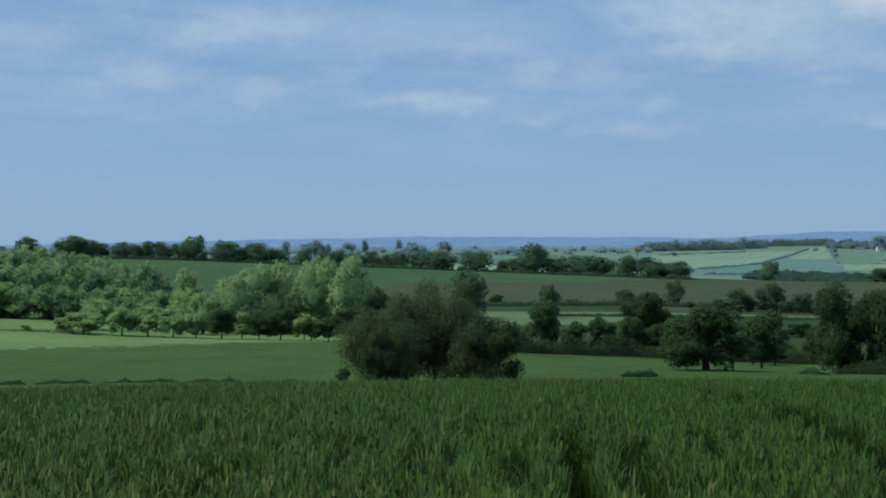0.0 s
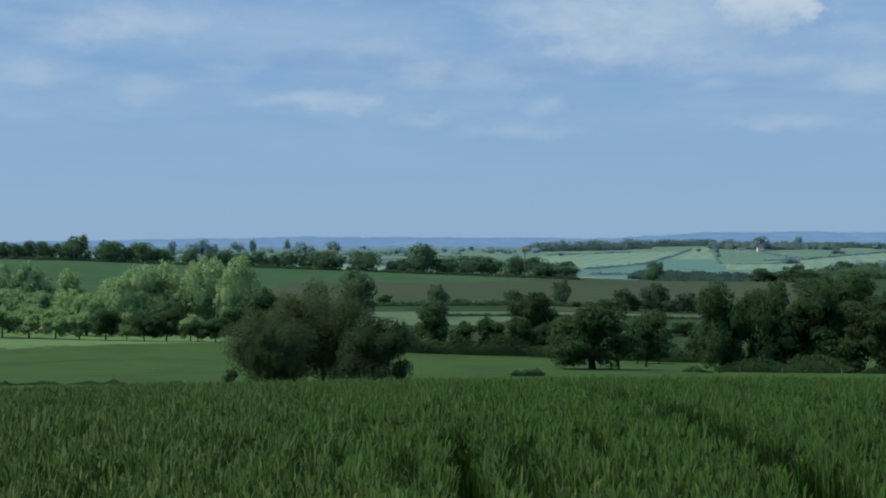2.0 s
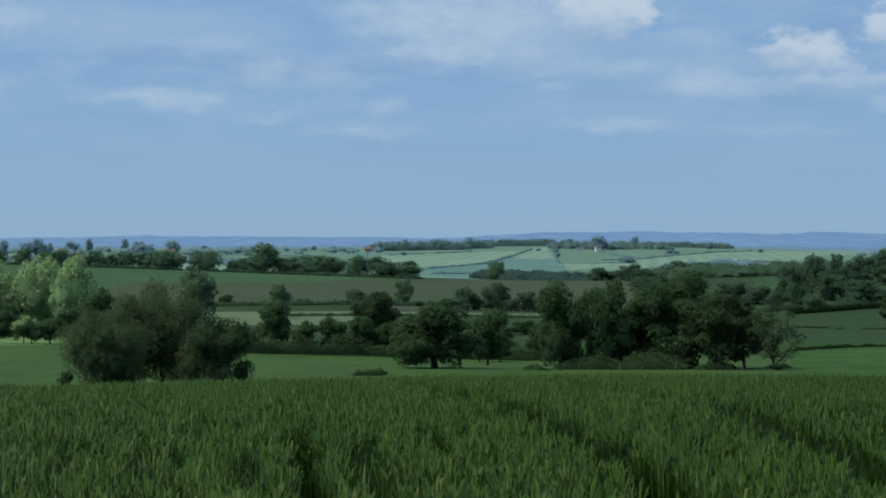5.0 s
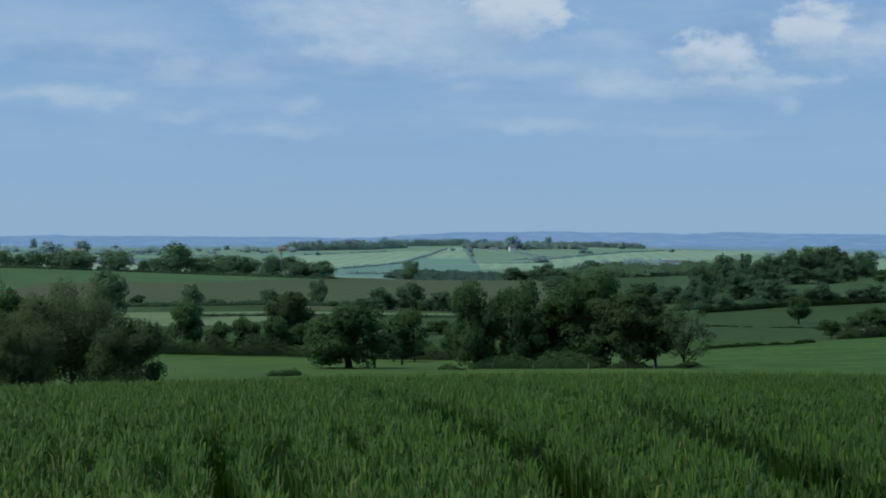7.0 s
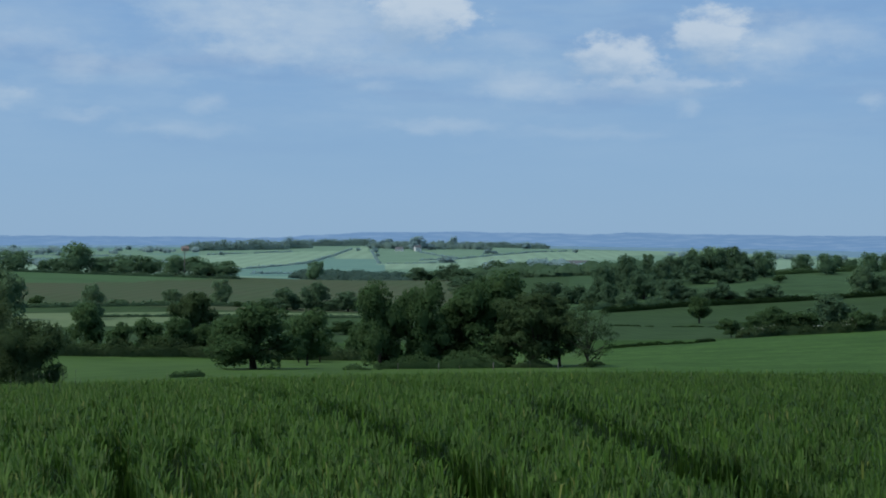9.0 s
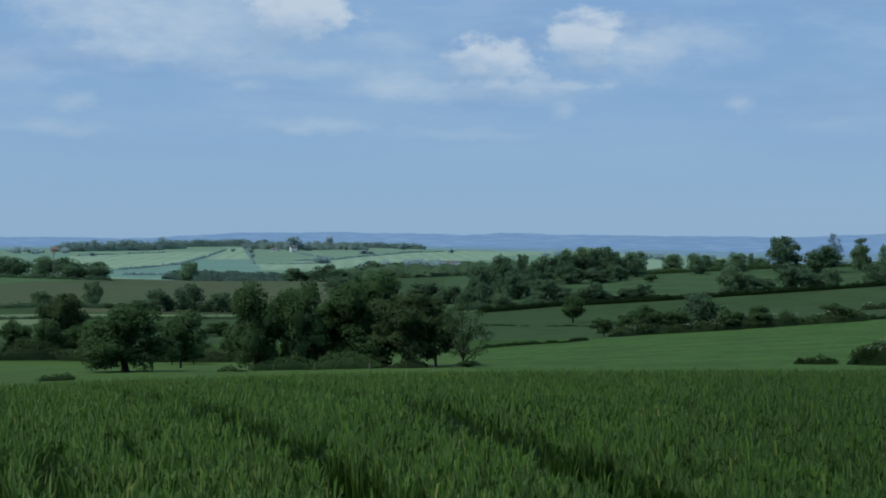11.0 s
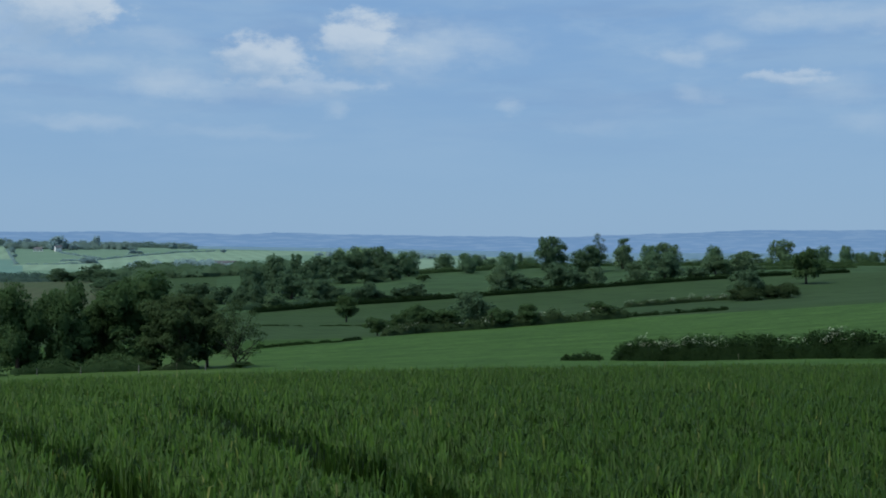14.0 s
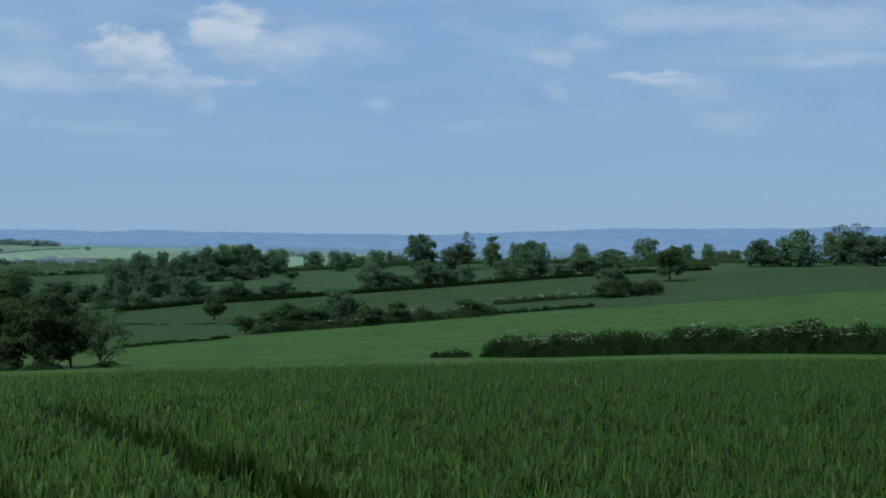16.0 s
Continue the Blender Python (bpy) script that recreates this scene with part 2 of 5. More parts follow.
M = {
    # soil is coloured near-black green for the shade between the wheat
    "soil": material("crop soil with shade in its colour", (0.008, 0.018, 0.005), (0.014, 0.029, 0.008), 2.0, 0.95, bump=0.5, gloss=0.03),
    # this paler field holds sunlight past a cloud shadow's edge in its colour
    "sunlit_field": material("pale field with sunlight in its colour", (0.112, 0.192, 0.068), (0.152, 0.238, 0.088), 0.05, 0.9, bump=0.4, gloss=0.03),
    "rough": material("rough meadow grass", (0.024, 0.058, 0.013), (0.042, 0.085, 0.02), 0.12, 0.9, bump=0.6, gloss=0.03),
    "barley": material("light green barley", (0.052, 0.1, 0.027), (0.066, 0.12, 0.033), 0.03, 0.85, bump=0.4, axis=(1, 0.5, 1), gloss=0.03, patch=0.4, patch_col=(0.030, 0.066, 0.018), patch_scale=4.0, rows=4.0, turn=35),
    "spring": material("fresh green cereal", (0.031, 0.073, 0.017), (0.067, 0.131, 0.035), 0.2, 0.85, bump=0.5, axis=(0.5, 1, 1), gloss=0.03, patch=0.8, patch_col=(0.032, 0.072, 0.018), patch_scale=5.0),
    "fallow": material("green brown fallow", (0.058, 0.089, 0.044), (0.076, 0.086, 0.05), 0.015, 0.95, bump=0.5, gloss=0.03, patch=0.7, patch_col=(0.040, 0.075, 0.028), rows=6.0, turn=25),
    "green": material("grey green pasture", (0.034, 0.065, 0.025), (0.044, 0.079, 0.032), 0.02, 0.9, bump=0.4, gloss=0.03, patch=0.8, patch_col=(0.030, 0.055, 0.022), patch_scale=6.0, rows=3.0, turn=15),
    "pasture": material("upper pasture grass", (0.041, 0.081, 0.035), (0.054, 0.099, 0.043), 0.02, 0.9, bump=0.4, gloss=0.03, patch=0.8, patch_col=(0.034, 0.064, 0.028), patch_scale=5.0),
    "ridge": material("ridge pasture grass", (0.050, 0.102, 0.044), (0.066, 0.124, 0.054), 0.02, 0.9, bump=0.4, gloss=0.03, patch=0.5, patch_col=(0.044, 0.084, 0.038), patch_scale=3.0),
    "straw": material("pale meadow", (0.1, 0.15, 0.072), (0.135, 0.182, 0.092), 0.02, 0.9, gloss=0.03),
    # far field colours are paled and blued to hold haze and sunlight
    "far_pale": material("far pale field with painted haze", (0.175, 0.275, 0.185), (0.225, 0.322, 0.225), 0.012, 0.9, gloss=0.03, patch=0.6, patch_col=(0.15, 0.25, 0.175), patch_scale=2.0, axis=(0.4, 1, 1), rows=24.0, turn=20),
    "far_blue": material("far blue green field with painted haze", (0.108, 0.208, 0.175), (0.134, 0.238, 0.195), 0.012, 0.9, gloss=0.03, patch=0.6, patch_col=(0.14, 0.235, 0.18), patch_scale=2.0, axis=(0.4, 1, 1), rows=24.0, turn=70),
    "far_green": material("far green field with painted haze", (0.115, 0.203, 0.138), (0.148, 0.236, 0.162), 0.012, 0.9, gloss=0.03, patch=0.5, patch_col=(0.16, 0.245, 0.17), patch_scale=2.0, axis=(0.4, 1, 1), rows=24.0, turn=40),
    "far_dull": material("far plain with painted haze", (0.13, 0.225, 0.29), (0.165, 0.265, 0.325), 0.003, 0.9, gloss=0.03),
    "oak_leaf": leafy("oak leaves", (0.052, 0.108, 0.041), (0.084, 0.15, 0.06)),
    "thorn_leaf": leafy("hawthorn leaves", (0.056, 0.114, 0.043), (0.092, 0.162, 0.065)),
    "dark_leaf": leafy("dark copper green leaves", (0.048, 0.088, 0.036), (0.082, 0.13, 0.056)),
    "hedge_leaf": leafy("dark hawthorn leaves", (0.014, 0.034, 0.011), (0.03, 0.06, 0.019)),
    # maple, grove and poplar leaf colours are raised to hold the left wood's sunlight
    "sunlit_leaf": leafy("maple leaves with sunlight in the colour", (0.22, 0.36, 0.138), (0.36, 0.52, 0.218), 0.35, 0.4),
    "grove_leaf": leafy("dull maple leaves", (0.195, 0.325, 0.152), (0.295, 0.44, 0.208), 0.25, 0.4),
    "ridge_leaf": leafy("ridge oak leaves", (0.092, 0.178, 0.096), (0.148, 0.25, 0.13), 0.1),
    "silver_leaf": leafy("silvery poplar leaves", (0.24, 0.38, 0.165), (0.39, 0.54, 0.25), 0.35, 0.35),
    "pale_leaf": leafy("pale ash leaves", (0.102, 0.18, 0.093), (0.165, 0.265, 0.142), 0.2),
    "bush_leaf": leafy("dull willow leaves", (0.072, 0.118, 0.05), (0.142, 0.198, 0.088)),
    # far, hill, valley, mid and ridge leaf colours carry a pale blue haze
    "far_leaf": leafy("far wood foliage with painted haze", (0.225, 0.345, 0.36), (0.305, 0.44, 0.445), 0.02),
    "hill_leaf": leafy("far hill wood foliage with painted haze", (0.15, 0.245, 0.225), (0.205, 0.31, 0.275), 0.03),
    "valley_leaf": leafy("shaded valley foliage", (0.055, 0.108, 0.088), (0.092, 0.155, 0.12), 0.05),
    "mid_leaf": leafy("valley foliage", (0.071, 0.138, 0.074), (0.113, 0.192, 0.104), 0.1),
    "blossom": material("hawthorn blossom", (0.38, 0.44, 0.31), (0.56, 0.61, 0.46), 3.0, 0.8),
    "bark": material("grey brown bark", (0.03, 0.027, 0.02), (0.07, 0.062, 0.048), 3.0, 0.95, bump=0.6, axis=(1, 1, 0.2)),
    "blade": material("wheat blades", (0.024, 0.070, 0.007), (0.068, 0.146, 0.016), 0.8, 0.5, island=0.5, glow=0.25, gloss=0.14),
    "ear": material("green wheat ears", (0.036, 0.092, 0.012), (0.075, 0.150, 0.024), 0.7, 0.6, island=0.5, glow=0.22, gloss=0.14),
    # these darker blades stand in for cloud shade and for shade in gaps
    "lush": material("wheat blades with shade in the colour", (0.018, 0.052, 0.006), (0.049, 0.108, 0.015), 0.8, 0.5, island=0.5, glow=0.25, gloss=0.14),
    "gold": material("yellowing wheat blades", (0.075, 0.115, 0.014), (0.14, 0.170, 0.028), 0.8, 0.6, island=0.6, glow=0.25),
    "stalk": material("pale grass stalks", (0.12, 0.14, 0.07), (0.19, 0.2, 0.11), 2.0, 0.8),
    "wood": material("weathered timber", (0.16, 0.145, 0.12), (0.3, 0.28, 0.24), 4.0, 0.9, bump=0.5, axis=(1, 1, 0.2)),
    "render": material("white lime render", (0.70, 0.69, 0.66), (0.80, 0.79, 0.76), 0.5, 0.85),
    "brick": material("red brick walls", (0.3, 0.2, 0.165), (0.36, 0.25, 0.21), 0.6, 0.9),
    "tile": material("clay roof tiles", (0.19, 0.15, 0.13), (0.24, 0.19, 0.165), 0.6, 0.9),
    "slate": material("grey slate", (0.09, 0.095, 0.10), (0.13, 0.135, 0.14), 0.6, 0.7),
    "pane": material("dark window glass", (0.02, 0.025, 0.03), (0.03, 0.035, 0.04), 1.0, 0.1, gloss=0.5),
}

# ---- the lie of the land: metres below the eye, by bearing and by distance ----
EYE = 2.0
CROP = 0.62
BEARINGS = np.array([-18.0, -6.0, 6.0, 16.0, 28.0, 42.0, 57.0])
REACHES = np.array([60.0, 90.0, 130.0, 200.0, 260.0, 380.0, 480.0, 620.0, 900.0, 1500.0, 2600.0])
DROPS = np.array([
    [6.3, 8.8, 10.9, 13.6, 15.6, 15.2, 10.0, 4.0, 13.0, 15.0, 7.0],
    [6.6, 9.0, 11.2, 14.4, 17.0, 17.5, 14.4, 8.6, 17.0, 20.0, 8.0],
    [6.6, 9.1, 11.7, 16.0, 16.8, 17.4, 15.6, 13.4, 25.0, 25.0, 7.0],
    [6.5, 9.0, 11.9, 16.5, 17.5, 18.6, 17.5, 16.8, 28.0, 27.0, 3.0],
    [6.2, 8.5, 11.4, 14.6, 17.3, 19.6, 15.6, 13.2, 24.0, 25.0, 13.0],
    [5.8, 7.8, 10.6, 12.4, 13.9, 15.5, 12.4, 8.8, 20.0, 30.0, 30.0],
    [5.0, 6.8, 8.0, 8.8, 8.4, 10.3, 9.2, 8.4, 20.0, 35.0, 30.0],
])


def hermite(xs, ys, x):
    """A smooth curve through the knots, with no overshoot, flat past its ends."""
    x = np.clip(x, xs[0], xs[-1])
    step = np.diff(xs)
    rise = np.diff(ys) / step
    same = rise[1:] * rise[:-1] > 0
    inner = np.where(same, 2 * rise[1:] * rise[:-1] / np.where(same, rise[1:] + rise[:-1], 1), 0)
    slope = np.concatenate([[rise[0]], inner, [rise[-1]]])
    i = np.clip(np.searchsorted(xs, x) - 1, 0, len(step) - 1)
    h, u = step[i], (x - xs[i]) / step[i]
    return (ys[i] * (1 + 2 * u) * (1 - u) ** 2 + slope[i] * h * u * (1 - u) ** 2
            + ys[i + 1] * u * u * (3 - 2 * u) + slope[i + 1] * h * u * u * (u - 1))


LOG_D = np.linspace(math.log(60), math.log(2600), 240)
FINE_B = np.arange(-18.0, 57.01, 0.5)
by_row = np.array([hermite(np.log(REACHES), row, LOG_D) for row in DROPS])
FALL = np.array([hermite(BEARINGS, by_row[:, k], FINE_B) for k in range(len(LOG_D))]).T


def land(b, d):
    """The ground's height at a bearing (degrees) and distance (metres); arrays or numbers."""
    b, d = np.broadcast_arrays(np.asarray(b, float), np.asarray(d, float))
    b = (b + 160.5) % 360 - 160.5
    u = np.clip((np.clip(b, -18, 57) + 18) / 0.5, 0, len(FINE_B) - 1.001)
    v = np.clip((np.log(np.maximum(d, 60)) - LOG_D[0]) / (LOG_D[1] - LOG_D[0]), 0, len(LOG_D) - 1.001)
    i, j = u.astype(int), v.astype(int)
    u, v = u - i, v - j
    far = (FALL[i, j] * (1 - u) * (1 - v) + FALL[i + 1, j] * u * (1 - v) + FALL[i, j + 1] * (1 - u) * v + FALL[i + 1, j + 1] * u * v)
    behind = np.clip((np.maximum(-18 - b, b - 57)) / 60, 0, 1)
    far = far * (1 - behind) + behind * (6.0 + 0.004 * d)
    x, y = d * np.sin(np.radians(b)), d * np.cos(np.radians(b))
    near = EYE - 1.38 - CROP - 0.00176 * d * d + 0.0074 * (x + np.sqrt(x * x + 4)) - 0.015 + 0.057 * d * np.maximum(x / np.maximum(d, 0.1) - 0.5, 0) ** 2
    w = np.clip((d - 34) / 26, 0, 1)
    w = w * w * (3 - 2 * w)
    roll = np.clip((d - 80) / 200, 0, 1) * 0.35 * (np.sin(x / 47 + 1) * np.sin(y / 61) + 0.4 * np.sin(x / 19 + y / 23))
    return near * (1 - w) + (EYE - far + roll) * w


def spot(b, d):
    """The place on the ground at a bearing and distance."""
    return Vector((d * math.sin(radians(b)), d * math.cos(radians(b)), float(land(b, d))))

# ---- building tools ----
def raw_mesh(name, verts, faces, mats, index=None, smooth=False, normals=None):
    """A mesh from arrays: verts (n, 3) and faces (m, 3) or (m, 4); normals: the way each corner faces, for foliage."""
    verts, faces = np.asarray(verts, np.float32), np.asarray(faces, np.int32)
    me = bpy.data.meshes.new(name)
    me.vertices.add(len(verts))
    me.vertices.foreach_set("co", verts.ravel())
    me.loops.add(faces.size)
    me.loops.foreach_set("vertex_index", faces.ravel())
    me.polygons.add(len(faces))
    me.polygons.foreach_set("loop_start", np.arange(len(faces), dtype=np.int32) * faces.shape[1])
    for m in mats:
        me.materials.append(m)
    if index is not None:
        me.polygons.foreach_set("material_index", np.asarray(index, np.int32))
    me.polygons.foreach_set("use_smooth", np.full(len(faces), smooth or normals is not None))
    me.update(calc_edges=True)
    if normals is not None:
        me.normals_split_custom_set_from_vertices(np.asarray(normals, np.float32) / (np.linalg.norm(normals, axis=1)[:, None] + 1e-9))
    return me


def part(name, data, parent, label=""):
    ob = new(name, data)
    ob.parent = parent
    return tagged(ob, label)


def wave(p, size, seed=0):
    """A smooth wandering value of about -1 to 1 at each place."""
    q = np.asarray(p) * (6.283 / size)
    s = seed * 1.7
    return (np.sin(q[..., 0] + 1.3 * np.sin(0.7 * q[..., 1] + s) + s) * np.sin(q[..., 1] * 0.9 + 1.1 * np.sin(0.8 * q[..., 2] + 2 * s) + 2.1)
            + 0.6 * np.sin(1.9 * q[..., 0] - 1.3 * q[..., 2] + 3 * s) * np.cos(1.7 * q[..., 1] + q[..., 2] * 1.2)) / 1.4


def leaves(points, normals, size, r):
    """Small bent leaf tufts: a kite of four corners at each point."""
    n = len(points)
    up = r.normal(size=(n, 3)) * 0.4 + normals
    up /= np.linalg.norm(up, axis=1)[:, None] + 1e-9
    u = np.cross(up, r.normal(size=(n, 3)))
    u /= np.linalg.norm(u, axis=1)[:, None] + 1e-9
    v = np.cross(up, u)
    s = (np.broadcast_to(size, n) * r.uniform(0.6, 1.35, n))[:, None]
    c = np.asarray(points)
    verts = np.stack([c - u * s * 0.6, c - v * s * 0.36 + up * s * 0.12, c + u * s * 0.6, c + v * s * 0.36 + up * s * 0.12], 1).reshape(-1, 3)
    return verts, np.arange(4 * n).reshape(n, 4)


def ball(x, y, z, a, b, c, r, around=8, up=5):
    """A lumpy closed ball: the dense heart of a head of foliage."""
    w, h = np.meshgrid(np.linspace(0, 6.2832, around, endpoint=False), np.linspace(-1.45, 1.45, up), indexing="ij")
    g = np.stack([np.cos(w) * np.cos(h), np.sin(w) * np.cos(h), np.sin(h)], -1).reshape(-1, 3)
    v = np.array([x, y, z]) + g * np.array([a, b, c]) * r.uniform(0.85, 1.1, (len(g), 1))
    f = [(i * up + j, (i + 1) % around * up + j, (i + 1) % around * up + j + 1, i * up + j + 1) for i in range(around) for j in range(up - 1)]
    return v, np.array(f), g


def tube(pts, radii, sides=6):
    """A tapered round limb along pts."""
    pts = [Vector(p) for p in pts]
    verts, faces = [], []
    for k, p in enumerate(pts):
        way = (pts[min(k + 1, len(pts) - 1)] - pts[max(k - 1, 0)]).normalized()
        a = way.orthogonal().normalized()
        b = way.cross(a)
        for s in range(sides):
            w = 2 * math.pi * s / sides
            verts.append(p + (a * math.cos(w) + b * math.sin(w)) * radii[k])
    for k in range(len(pts) - 1):
        for s in range(sides):
            q = (s + 1) % sides
            faces.append((k * sides + s, k * sides + q, (k + 1) * sides + q, (k + 1) * sides + s))
    return np.array([tuple(v) for v in verts]), np.array(faces)


def clumps(r, n, low, wide, top, size, flat=0.9, sub=6):
    """Heads of foliage set round a crown in a spiral, each with smaller heads on its outer side."""
    out, mid = [], low * 0.6 + top * 0.4
    half = max(top - mid, mid - low) * 1.12
    order = r.permutation(n)
    turn = r.uniform(0, 6.28)
    for k in range(n):
        z = low + (top - low) * (order[k] + r.uniform(0, 1)) / n
        a = turn + 2.4 * k + r.uniform(-0.5, 0.5)
        w = wide * math.sqrt(max(0.02, 1 - ((z - mid) / half) ** 2)) * r.uniform(0.5, 1.12)
        s = size * r.uniform(0.75, 1.3)
        out.append((w * math.cos(a), w * math.sin(a), z, s, s, s * flat))
        for j in range(sub):
            g = r.normal(size=3) + np.array([math.cos(a), math.sin(a), 0.5]) * 0.7
            g /= np.linalg.norm(g)
            q = s * r.uniform(0.28, 0.5)
            out.append((w * math.cos(a) + g[0] * s * 0.85, w * math.sin(a) + g[1] * s * 0.85, z + g[2] * s * flat * 0.85, q, q, q * flat))
    return out


def lobes_of(shape, r):
    """The heads of foliage of a tree one metre high: centre and half axes."""
    out = []
    if shape == "poplar":
        out = clumps(r, 26, 0.06, 0.28, 0.87, 0.15, 1.1, 4)
        out.append((0, 0, 0.48, 0.3, 0.3, 0.42))
    elif shape == "thorn":
        out = clumps(r, 14, 0.2, 0.31, 0.82, 0.16, 0.8, 5)
        out.append((0, 0, 0.5, 0.24, 0.24, 0.26))
    elif shape == "bush":
        for k in range(34):
            a, q = r.uniform(0, 6.28), 0.44 * math.sqrt(r.uniform(0, 1))
            z = r.uniform(0.12, 0.84 - 0.9 * q * q * 2)
            s = r.uniform(0.12, 0.2)
            out.append((q * math.cos(a), q * math.sin(a), z, s, s, s * r.uniform(0.9, 1.3)))
    elif shape == "round_bush":
        out = clumps(r, 18, 0.10, 0.34, 0.84, 0.15, 0.9, 6)
        out.append((0, 0, 0.42, 0.34, 0.34, 0.34))
    elif shape == "sparse":
        for k in range(46):
            a, q = r.uniform(0, 6.28), r.uniform(0.04, 0.46)
            z = r.uniform(0.16, 0.94 - 0.5 * q)
            s = r.uniform(0.06, 0.12)
            out.append((q * math.cos(a), q * math.sin(a), z, s * 1.3, s * 1.3, s * 0.6))
    elif shape == "pine":
        out = [(0.05, 0.02, 0.9, 0.30, 0.26, 0.05), (-0.1, 0.08, 0.95, 0.22, 0.24, 0.04), (0.12, -0.1, 0.84, 0.2, 0.2, 0.05), (0, 0, 0.6, 0.16, 0.16, 0.16), (0, 0, 0.45, 0.2, 0.2, 0.2)]
    elif shape == "spreading":
        out = clumps(r, 26, 0.17, 0.36, 0.84, 0.14, 0.5, 6)
        out.append((0, 0, 0.52, 0.30, 0.30, 0.24))
    elif shape == "stemmed":
        out = clumps(r, 26, 0.24, 0.32, 0.86, 0.14, 0.8, 6)
        out.append((0, 0, 0.56, 0.24, 0.24, 0.26))
    elif shape == "oak":
        out = clumps(r, 26, 0.05, 0.32, 0.85, 0.14, 0.9, 6)
        out.append((0, 0, 0.5, 0.22, 0.22, 0.30))
    else:
        if shape == "dome":
            out = clumps(r, 22, 0.04, 0.34, 0.84, 0.13, 0.9, 3)
            out += [(0, 0, 0.46, 0.40, 0.40, 0.44), (0.1, 0.05, 0.3, 0.38, 0.38, 0.28)]
        else:
            out = clumps(r, 24, 0.05, 0.33, 0.84, 0.13, 0.95, 6)
            out.append((0, 0, 0.45, 0.30, 0.30, 0.34))
    return np.array(out)


def tree_meshes(kind, shape, seed, leaf, count, leaf_mat, fill=0.35, gap=0.25, core=14, soft=0.25, lift=0.6):
    """Trunk, limbs and crown of a tree one metre high and about one metre wide."""
    r = np.random.default_rng(seed)
    lb = lobes_of(shape, r)
    weight = lb[:, 3] * lb[:, 5]
    pick = r.choice(len(lb), count * 2, p=weight / weight.sum())
    n = r.normal(size=(count * 2, 3))
    n /= np.linalg.norm(n, axis=1)[:, None]
    n[:, 2] = np.where(r.uniform(size=count * 2) < 0.45, np.abs(n[:, 2]), n[:, 2])
    rad = 0.55 + 0.5 * r.uniform(size=count * 2) ** 0.6
    p = lb[pick, :3] + n * lb[pick, 3:] * rad[:, None]
    p += 0.03 * np.stack([wave(p, 0.16, seed + k) for k in range(3)], 1)
    deep = r.uniform(size=len(p)) < fill
    inside = np.zeros(len(p), bool)
    for k in range(len(lb)):
        inside |= (pick != k) & ((((p - lb[k, :3]) / lb[k, 3:]) ** 2).sum(1) < 0.45)
    keep = (~inside | deep) & (wave(p, 0.2, seed + 5) + r.normal(size=len(p)) * 0.35 > -1 + gap * 0.9) & (p[:, 2] > 0.03)
    p, n, pick = p[keep][:count], n[keep][:count], pick[keep][:count]
    n = n * 1.0 + np.array([0, 0, 0.3])
    v, f = leaves(p, n, leaf, r)
    # each tuft's shading normal points partly out of its own head of foliage, partly out of the whole crown, and is
    # lifted to even the light
    heart = np.array([0, 0, 0.42])
    face = np.repeat(n * 0.5 + (p - heart) / 0.45 * 0.35 + np.array([0, 0, lift]) + r.normal(size=p.shape) * soft, 4, axis=0)
    if core:
        vs, fs, ns, at = [v], [f], [face], len(v)
        for k in np.argsort(-lb[:, 3])[:core]:
            cv, cf, cn = ball(*lb[k, :3], *(lb[k, 3:] * 0.6), r)
            vs.append(cv)
            fs.append(cf + at)
            ns.append(cn + (cv - heart) + np.array([0, 0, lift + 0.2]))
            at += len(cv)
        v, f, face = np.concatenate(vs), np.concatenate(fs), np.concatenate(ns)
    wide = np.percentile(np.abs(v[:, 0]), 95 if shape == "dome" else 98.5) * 2
    top = np.percentile(v[:, 2], 99.7)
    v = v / np.array([wide, wide, top])
    crown = raw_mesh(kind + "_crown", v, f, [leaf_mat], normals=face)
    lean = r.normal(size=2) * 0.02
    tall = {"poplar": 0.8, "pine": 0.9, "bush": 0.4, "thorn": 0.5, "sparse": 0.4}.get(shape, 0.55)
    tw = {"bush": 0.010, "round_bush": 0.012, "thorn": 0.02, "pine": 0.05, "poplar": 0.02, "sparse": 0.02}.get(shape, 0.032)
    tv, tf = tube([(0, 0, -0.06), (lean[0] * 0.3, lean[1] * 0.3, 0.12), (lean[0], lean[1], tall * 0.6), (lean[0] * 1.5, lean[1] * 1.5, tall)],
                  [tw * 1.5, tw * 1.1, tw * 0.8, tw * 0.25], 7)
    trunk = raw_mesh(kind + "_trunk", tv, tf, [M["bark"]], smooth=True)
    limbs = []
    many = {"sparse": 18, "bush": 7, "pine": 3}.get(shape, 5)
    for k in range(many):
        c = lb[(k * (1 if shape == "sparse" else 7)) % len(lb), :3] / np.array([wide, wide, top])
        z0 = 0.02 if shape == "bush" else r.uniform(0.04, 0.25) if shape == "sparse" else r.uniform(0.18, tall * 0.75)
        a = np.array([lean[0] * 0.5, lean[1] * 0.5, z0])
        mid = a * 0.5 + c * 0.5 + np.array([0, 0, -0.02]) + r.normal(size=3) * 0.02
        lv, lf = tube([a, mid, c * 0.93 + a * 0.07, c], [tw * 0.55, tw * 0.4, tw * 0.18, tw * 0.08], 5)
        limbs.append(raw_mesh(kind + "_limb", lv, lf, [M["bark"]], smooth=True))
    return trunk, limbs, crown


STOCK = {}


def stock(kind, n, *args, **more):
    STOCK[kind] = [tree_meshes(kind, args[0], 100 + 17 * k + len(STOCK) * 31, *args[1:], **more) for k in range(n)]


